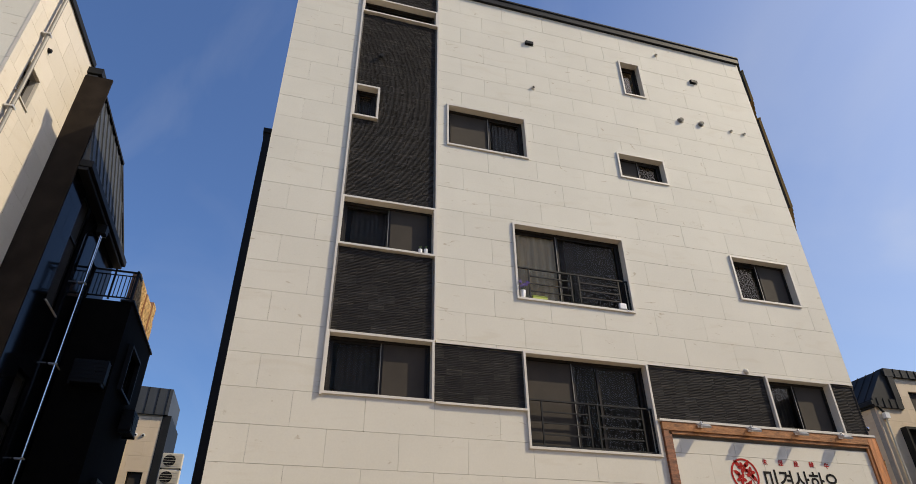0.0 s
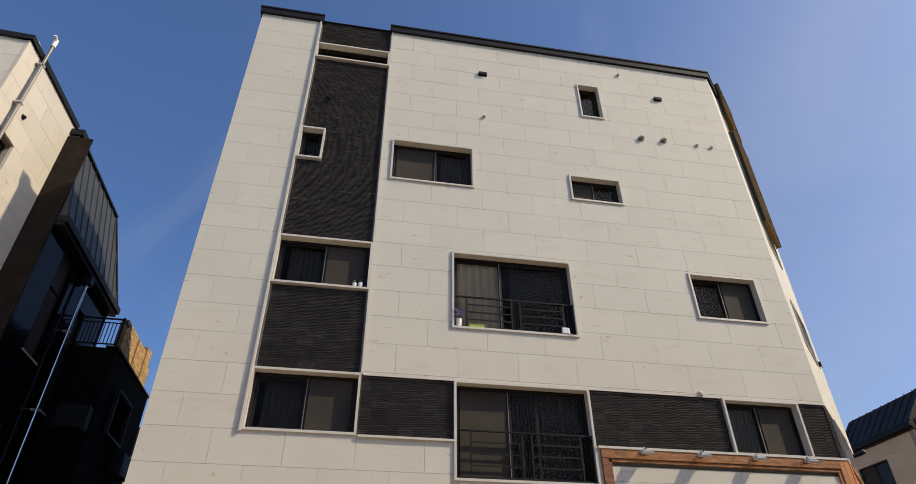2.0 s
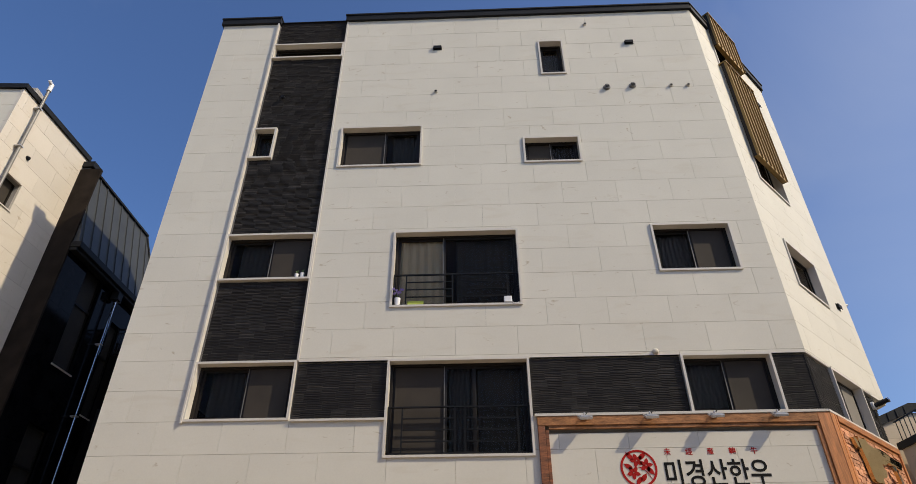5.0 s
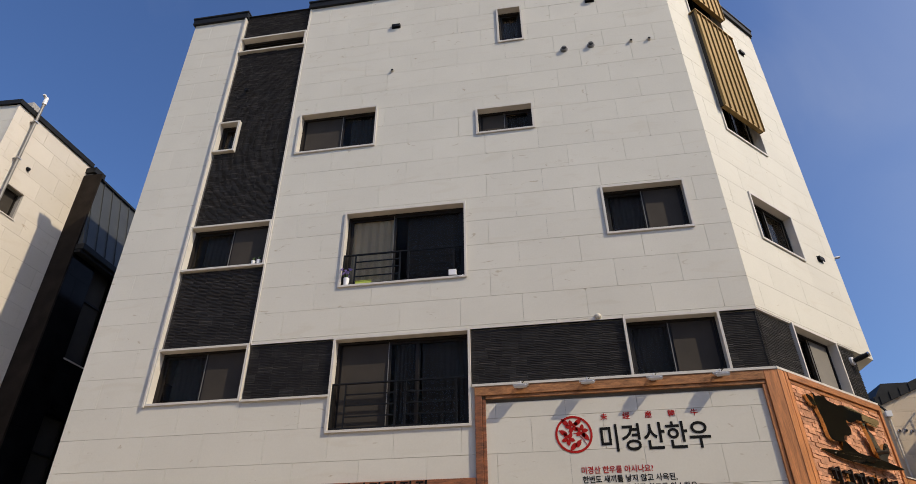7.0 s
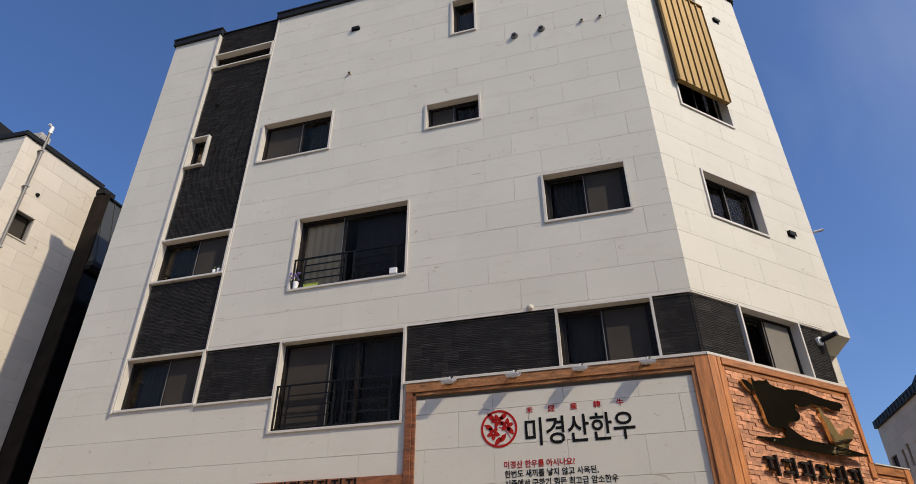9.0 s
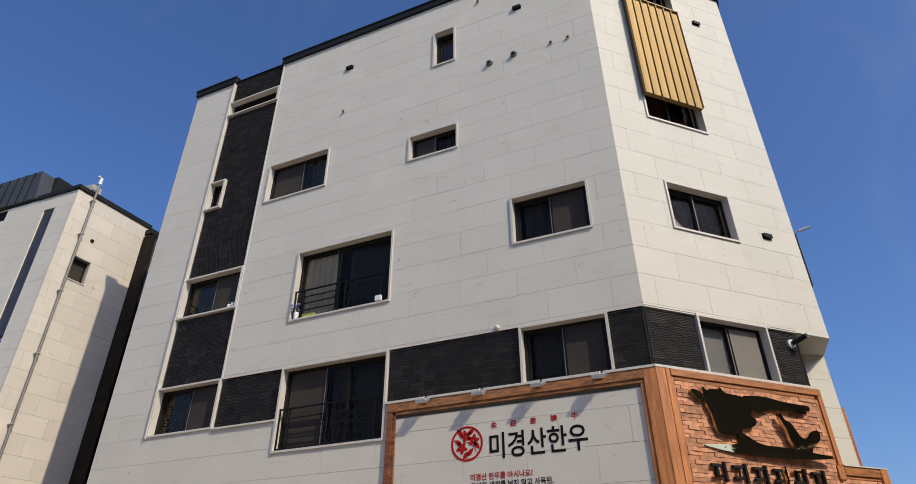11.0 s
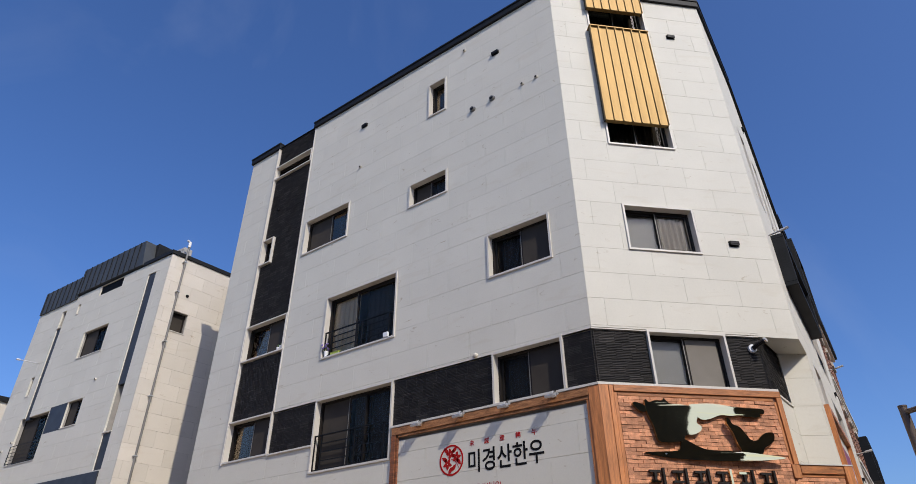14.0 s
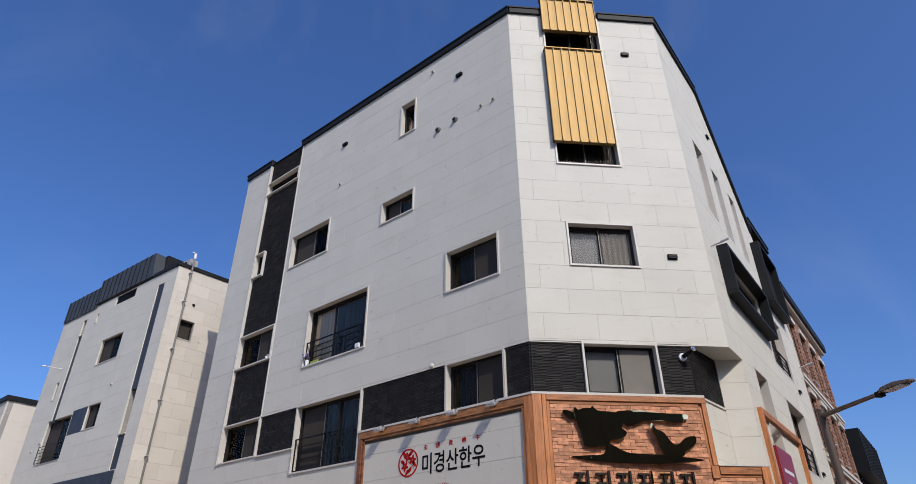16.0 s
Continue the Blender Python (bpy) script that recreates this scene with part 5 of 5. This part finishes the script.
def ac_unit(m, label, mat=CREAM):
    a = base("air_conditioner", m, label, "air conditioner", "outdoor air conditioners")
    part("casing", Build().box(-0.4, 0.4, -0.32, 0.0, 0, 0.6), mat, a, bevel=0.02)
    part("fan_ring", Build().tube((-0.1, -0.335, 0.3), (-0.1, -0.32, 0.3), 0.24, 20), IRON, a)
    for i in range(5):
        part("grille_bar", Build().box(-0.36, 0.36, -0.345, -0.336, 0.1 + i * 0.1, 0.112 + i * 0.1), mat, a)
    part("bracket", Build().box(-0.38, -0.34, -0.35, 0, -0.06, 0), IRON, a)
    part("bracket", Build().box(0.34, 0.38, -0.35, 0, -0.06, 0), IRON, a)

# these casings are coloured near-black to carry the alley's shade
ac_unit(pose(-4.85, 16.96, 7.2), "outdoor unit, its shade coloured in, on the black house", IRON)
ac_unit(BLK @ pose(2.6, -0.02, 6.75), "outdoor unit, its shade coloured in, beside the alley window", IRON)

cream_house = base("cream_house", pose(-6.0, 29.5, 0), "cream house with a dark seamed roof at the alley's end", "building")
ch = [(0.15, 0.75, 5.6, 7.7)]
cwall = wall("wall", None, -2.5, 1.15, 0, 10.1, ch, "", parent=cream_house)
cladding(cwall, -2.5, 1.0, 3.0, 10.1, ch, STONE_TAN, length=1.1)
plain_window(cream_house, *ch[0], 0.1, 1)
seamed(cream_house, [(-2.5, 10.1), (1.2, 10.1), (1.2, 11.25), (-2.5, 11.4)], -0.12, 3.0, -2.3, 1.1, 0.42)
part("metal_side", Build().box(1.0, 1.35, -0.02, 3.0, 0, 10.09), METAL, cream_house)
part("downpipe", Build().tube((-0.25, -0.06, 0), (-0.25, -0.06, 9.9), 0.05, 10), CREAM, cream_house)
for x in (0.1, 0.4):
    pipe_end(cream_house.matrix_basis, x, 9.2, 0.06, WHITE, "white vent pipe end on the cream house")
stand = base("unit_stand", pose(-4.45, 28.6, 0), "black steel stand with outdoor units", "stand")
part("post", Build().box(-0.1, 1.0, 0, 0.5, 0, 7.0), BLACK, stand)
for z in (7.06, 7.66 + 0.06):
    ac_unit(pose(-4.1, 28.9, z), "white outdoor unit stacked at the alley's end")

# ---- houses across the side street ----
def side_wall(h, length, top, windows):
    """West wall of a house, clad in stone, with its windows."""
    m = pose(0, length, 0, 0, 0, -90)
    w = wall("west_wall", None, 0, length - 0.3, 0, top, windows, "", parent=h)
    w.matrix_basis = m
    cladding(w, 0, length - 0.3, 4.0, top, windows, STONE_TAN, length=1.1)
    for q in windows:
        plain_window(h, *q, 0.12, 2 if q[1] - q[0] > 1 else 1, at=m)

def rain_pipe(h, x, top):
    part("downpipe", Build().tube((x, -0.07, 0), (x, -0.07, top), 0.045, 10), CREAM, h)
    part("hopper", Build().box(x - 0.12, x + 0.12, -0.2, -0.02, top, top + 0.24), WHITE, h)
    part("outlet", Build().tube((x, -0.1, top + 0.2), (x - 0.28, -0.1, top + 0.55), 0.05, 10), METAL, h, "dark metal outlet")

def seams(h, x0, x1, y, z0, z1, step=0.42):
    for i in range(int((x1 - x0) / step)):
        part("seam", Build().box(x0 + 0.1 + i * step, x0 + 0.125 + i * step, y - 0.03, y, z0, z1), METAL, h)

# house with a steep metal roof on its west side
h1 = base("row_house", pose(25.1, 20.65, 0), "cream stone house with steep dark metal roof", "building", "houses across the side street")
gap = [(-1, 1.55, 10.1, 14), (2.25, 3.5, 9.9, 11.0), (1.0, 2.3, 7.0, 9.2)]
w = wall("wall", None, 0, 8, 0, 11.6, gap, "", parent=h1)
cladding(w, 0, 8, 4.0, 11.6, gap, STONE_TAN, length=1.2)
plain_window(h1, 2.25, 3.5, 9.9, 11.0, 0.12, 1)
plain_window(h1, 1.0, 2.3, 7.0, 9.2, 0.12, 1)
part("bay_frame", Build().ring(0.95, 2.35, 6.95, 9.25, 0.1, -0.3, 0.0), METAL, h1, "projecting black window frame")
side_wall(h1, 4.4, 10.1, [(0.7, 2.5, 7.6, 9.45)])
part("steep_roof", Build().prism([(-0.1, 10.45), (1.15, 11.95), (1.5, 11.95), (1.5, 10.1), (-0.1, 10.1)], 0.0, 4.4), METAL, h1, "dark seamed metal roof")
for i in range(9):
    y = 0.35 + i * 0.47
    part("seam", Build().prism([(-0.13, 10.45), (1.13, 11.98), (1.16, 11.95), (-0.1, 10.42)], y, y + 0.03), METAL, h1)
part("gutter", Build().box(-0.24, -0.1, -0.1, 4.4, 10.18, 10.36), METAL, h1, bevel=0.02)
part("eave_band", Build().box(-0.12, 1.55, -0.1, -0.002, 10.1, 10.5), METAL, h1)
seams(h1, 0, 1.5, -0.1, 10.1, 10.5, 0.36)
part("verge_band", Build().box(1.24, 1.57, -0.11, -0.003, 10.5, 11.6), METAL, h1)
part("top_band", Build().box(1.15, 8, -0.12, 0.3, 11.6, 11.98), METAL, h1)
seams(h1, 1.6, 8, -0.12, 11.6, 11.98)
part("flat_roof", Build().box(1.5, 8, 0.3, 4.4, 11.3, 11.6), METAL, h1)
part("back_wall", Build().box(0.25, 8, 4.2, 4.4, 0, 10.1), PLASTER, h1)
rain_pipe(h1, 0.3, 9.6)

terrace = base("terrace_house", pose(25.25, 25.2, 0), "shaded house with a roof terrace railing", "building", "houses across the side street")
part("wall", Build().box(0, 7, 0, 3.6, 0, 9.5), STONE_TAN, terrace)
part("roof_edge", Build().box(-0.12, 7, -0.05, 3.7, 9.5, 9.8), METAL, terrace)
for i in range(11):
    part("baluster", Build().box(0.0, 0.03, 0.05 + i * 0.33, 0.08 + i * 0.33, 9.8, 10.7), IRON, terrace)
part("top_rail", Build().box(-0.01, 0.04, 0.0, 3.5, 10.7, 10.75), IRON, terrace)

# house with a raking roof edge
h2 = base("row_house", pose(22.6, 29.3, 0), "cream stone house with raking dark metal roof edge", "building", "houses across the side street")
rake = [(-0.385, 1.0, 9.85)]
hole = [(1.4, 2.5, 7.5, 9.3)]
w = wall("wall", None, 0, 8.4, 0, 11.35, hole, "", parent=h2, cuts=rake)
cladding(w, 0, 8.4, 4.0, 11.35, hole, STONE_TAN, length=1.2, cuts=rake)
plain_window(h2, *hole[0], 0.12, 1)
side_wall(h2, 7.5, 9.9, [(2.85, 3.15, 7.5, 8.5), (4.05, 4.4, 7.85, 8.37), (5.2, 6.35, 7.45, 8.5), (2.1, 2.4, 7.4, 8.4), (0.4, 1.3, 7.3, 8.4)])
part("rake_band", Build().prism([(-0.12, 9.82), (4.05, 11.4), (8.4, 11.4), (8.4, 11.8), (4.0, 11.8), (-0.12, 10.2)], -0.12, -0.003), METAL, h2)
for i in range(9):
    x = 0.1 + i * 0.45
    part("seam", Build().box(x, x + 0.025, -0.15, -0.12, 9.86 + 0.38 * x, 10.22 + 0.385 * x), METAL, h2)
part("eave_band", Build().box(-0.14, 0.1, -0.1, 7.5, 9.9, 10.25), METAL, h2)
for i in range(16):
    part("seam", Build().box(-0.165, -0.14, 0.2 + i * 0.45, 0.225 + i * 0.45, 9.9, 10.25), METAL, h2)
part("low_roof", Build().prism([(0.1, 9.9), (0.1, 10.3), (0.5, 10.5), (8.4, 10.5), (8.4, 9.9)], 0.3, 7.4), METAL, h2)
part("high_roof", Build().prism([(0.1, 10.3), (0.55, 10.95), (8.4, 10.95), (8.4, 10.3)], 0.3, 2.3), METAL, h2)
part("back_wall", Build().box(0.25, 8.4, 7.3, 7.5, 0, 9.9), PLASTER, h2)
rain_pipe(h2, 0.22, 9.35)
for x, z in ((0.45, 8.75), (0.72, 8.76), (0.95, 8.71)):
    pipe_end(h2.matrix_basis, x, z, 0.05, STEEL, "steel vent pipe end on the cream row house")

# brick house next along the side street
BH = SIDE @ pose(SIDE_LEN + 0.05, 0.05, 0)
brick_house = base("brick_house", BH, "brown brick house with pale cornices and dark roof edge", "building")
BL, BT = 8.4, 11.75
bw = [(1.0 + 2.0 * i, 1.9 + 2.0 * i, z, z + 1.9) for i in range(4) for z in (6.2, 9.1)] + [(1.0 + 2.0 * i, 1.9 + 2.0 * i, 3.4, 5.2) for i in range(4)]
wall("wall", None, 0, BL, 0, BT, bw, "", parent=brick_house, mat=MORTAR)
bk, rnd = Build(), random.Random(9)
for r in range(int((BT - 3.0) / 0.08)):
    z = 3.0 + r * 0.08
    for c in range(int(BL / 0.23) + 1):
        a = c * 0.23 + (0.115 if r % 2 else 0)
        a1 = min(a + 0.218, BL)
        if a1 - a < 0.03 or any(a < q[1] and a1 > q[0] and z < q[3] and z + 0.07 > q[2] for q in bw):
            continue
        bk.box(a, a1, 0.03 + rnd.uniform(-0.008, 0.008), 0.08, z, z + 0.068)
part("brickwork", bk, BRICK_OLD, brick_house, "brown brickwork", kind="stuff")
for q in bw:
    plain_window(brick_house, *q, 0.12, 1)
    part("lintel", Build().box(q[0] - 0.12, q[1] + 0.12, -0.04, 0.1, q[3], q[3] + 0.18), CREAM, brick_house, "pale stone lintel")
for z in (5.75, 8.45):
    part("cornice", Build().box(-0.02, BL, -0.1, 0.03, z, z + 0.12).box(-0.02, BL, -0.06, 0.03, z - 0.12, z), CREAM, brick_house, "pale moulded cornice")
part("cornice", Build().box(-0.02, BL, -0.12, 0.03, BT - 0.14, BT), CREAM, brick_house, "pale moulded cornice")
part("roof_edge", Build().box(-0.05, BL + 0.1, -0.22, 0.4, BT, BT + 0.35), METAL, brick_house, "dark metal roof edge")
part("end_wall", Build().box(BL - 0.02, BL + 0.2, 0.08, 5, 0, BT), MORTAR, brick_house)
far_house = base("dark_roof_house", SIDE @ pose(19.6, 0.3, 0), "house with dark seamed metal roof down the street", "building")
part("wall", Build().box(0, 9, 0.2, 5, 0, 5.6), PLASTER, far_house)
seamed(far_house, [(0, 5.6), (9, 5.6), (9, 8.2), (0, 8.2)], 0.1, 4.5, 0.3, 8.8, 0.6, mat=METAL)
seamed(far_house, [(2.2, 6.9), (9, 6.9), (9, 8.9), (2.2, 8.9)], -0.5, 0.1, 2.5, 8.8, 0.6, "dormer", METAL)
part("stack", Build().box(5, 5.3, 1.0, 1.3, 8.2, 9.8), CREAM, far_house)

# street lamp
lamp = base("street_lamp", pose(16.6, 14.1, 0), "brown painted street lamp with a flat head", "street lamp")
part("pole", Build().tube((0, 0, 0), (0, 0, 4.95), 0.10, 18, 0.075), BROWN_POLE, lamp)
part("base_plate", Build().box(-0.2, 0.2, -0.2, 0.2, 0, 0.03), BROWN_POLE, lamp)
part("cap", Build().tube((0, 0, 4.95), (0, 0, 4.98), 0.08, 18), BROWN_POLE, lamp)
ARM = Vector((1.2, -1.13, -0.03))
part("arm", Build().tube((0, 0, 4.85), tuple(Vector((0, 0, 4.85)) + ARM), 0.05, 12, 0.035), BROWN_POLE, lamp)
hm = Matrix.Translation(Vector((0, 0, 4.85)) + ARM) @ pose(0, 0, 0, 0, 0, math.degrees(math.atan2(ARM.y, ARM.x)))
hb = Build()
for i, (a, b, w0, w1, t0, t1) in enumerate(((0, 0.12, 0.05, 0.09, 0.05, 0.07), (0.12, 0.45, 0.11, 0.13, 0.07, 0.075), (0.45, 0.78, 0.13, 0.06, 0.075, 0.025))):
    k = len(hb.v)
    for x, w, t in ((a, w0, t0), (b, w1, t1)):
        hb.v += [hm @ Vector(p) for p in ((x, -w, -0.015), (x, w, -0.015), (x, w * 0.7, t), (x, -w * 0.7, t))]
    hb.f += [(k, k + 1, k + 5, k + 4), (k + 1, k + 2, k + 6, k + 5), (k + 2, k + 3, k + 7, k + 6), (k + 3, k, k + 4, k + 7), (k, k + 3, k + 2, k + 1), (k + 4, k + 5, k + 6, k + 7)]
part("head", hb, BROWN_POLE, lamp, bevel=0.008)
part("lens", Build().box(0.2, 0.62, -0.09, 0.09, -0.03, -0.016, hm), WHITE, lamp, "pale lamp glass")
part("joint", Build().box(-0.06, 0.06, -0.06, 0.06, -0.06, 0.03, hm), METAL, lamp)

# ---- ground and unseen blocks around the viewer ----
# the ground is out of view; its pale warm colour bounces light onto walls
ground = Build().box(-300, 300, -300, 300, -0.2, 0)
thing("ground", ground, BOUNCE_GROUND, pose(0, 0, 0), "unseen ground, coloured pale to bounce light", "ground", kind="structure")
# unseen plain blocks, added and spaced for what brass and glass should mirror
for name, b in (("mirrored_block_east", Build().box(27.5, 38, 9.2, 17.6, 0, 12)), ("mirrored_block_east", Build().box(27.5, 38, -9, 4.1, 0, 13)), ("mirrored_block_east", Build().box(40, 50, 14, 34, 0, 16)), ("mirrored_block_south", Build().box(-40, 22, -20, -13, 0, 11))):
    thing(name, b, BROWN_WALL if name == "mirrored_block_east" else PLASTER, pose(0, 0, 0), "plain unseen block added to be mirrored", "wall", kind="structure")

# ---- bricks of the sign wall ----
brick_meshes = {}
def brick(parent, x, z, w, y):
    key = round(w, 3)
    if key not in brick_meshes:
        brick_meshes[key] = Build().box(0, w, 0, 0.035, 0, 0.0615).mesh("brick", BRICK)
    ob = new("brick", brick_meshes[key])
    ob.parent = parent
    ob.location = (x, y, z)

rb = random.Random(5)
rest = Build()
count = 0
for r in range(36):
    z = 5.032 - r * 0.0672
    x = 0.325 - (0.105 if r % 2 else 0)
    while x < 3.46:
        a, b = max(x, 0.325), min(x + 0.205, 3.46)
        y = -0.058 + rb.uniform(-0.013, 0.009)
        if b - a > 0.025:
            if count < 300:
                brick(brick_wall, a, z + rb.uniform(-0.004, 0.004), b - a, y)
                count += 1
            else:
                rest.box(a, b, y, -0.025, z, z + rb.uniform(0.059, 0.064))
        x += 0.21
part("brickwork", rest, BRICK_ISLAND, brick_wall, "red brickwork", kind="stuff")
rest2 = Build()
for r in range(18):
    z = 3.655 - r * 0.0672
    x = 3.52 - (0.105 if r % 2 else 0)
    while x < 4.47:
        a, b = max(x, 3.47), min(x + 0.205, 4.47)
        if b - a > 0.025:
            rest2.box(a, b, -0.058 + rb.uniform(-0.009, 0.006), -0.029, z, z + 0.0615)
        x += 0.21
part("brickwork", rest2, BRICK_ISLAND, low_wall, "red brickwork", kind="stuff")
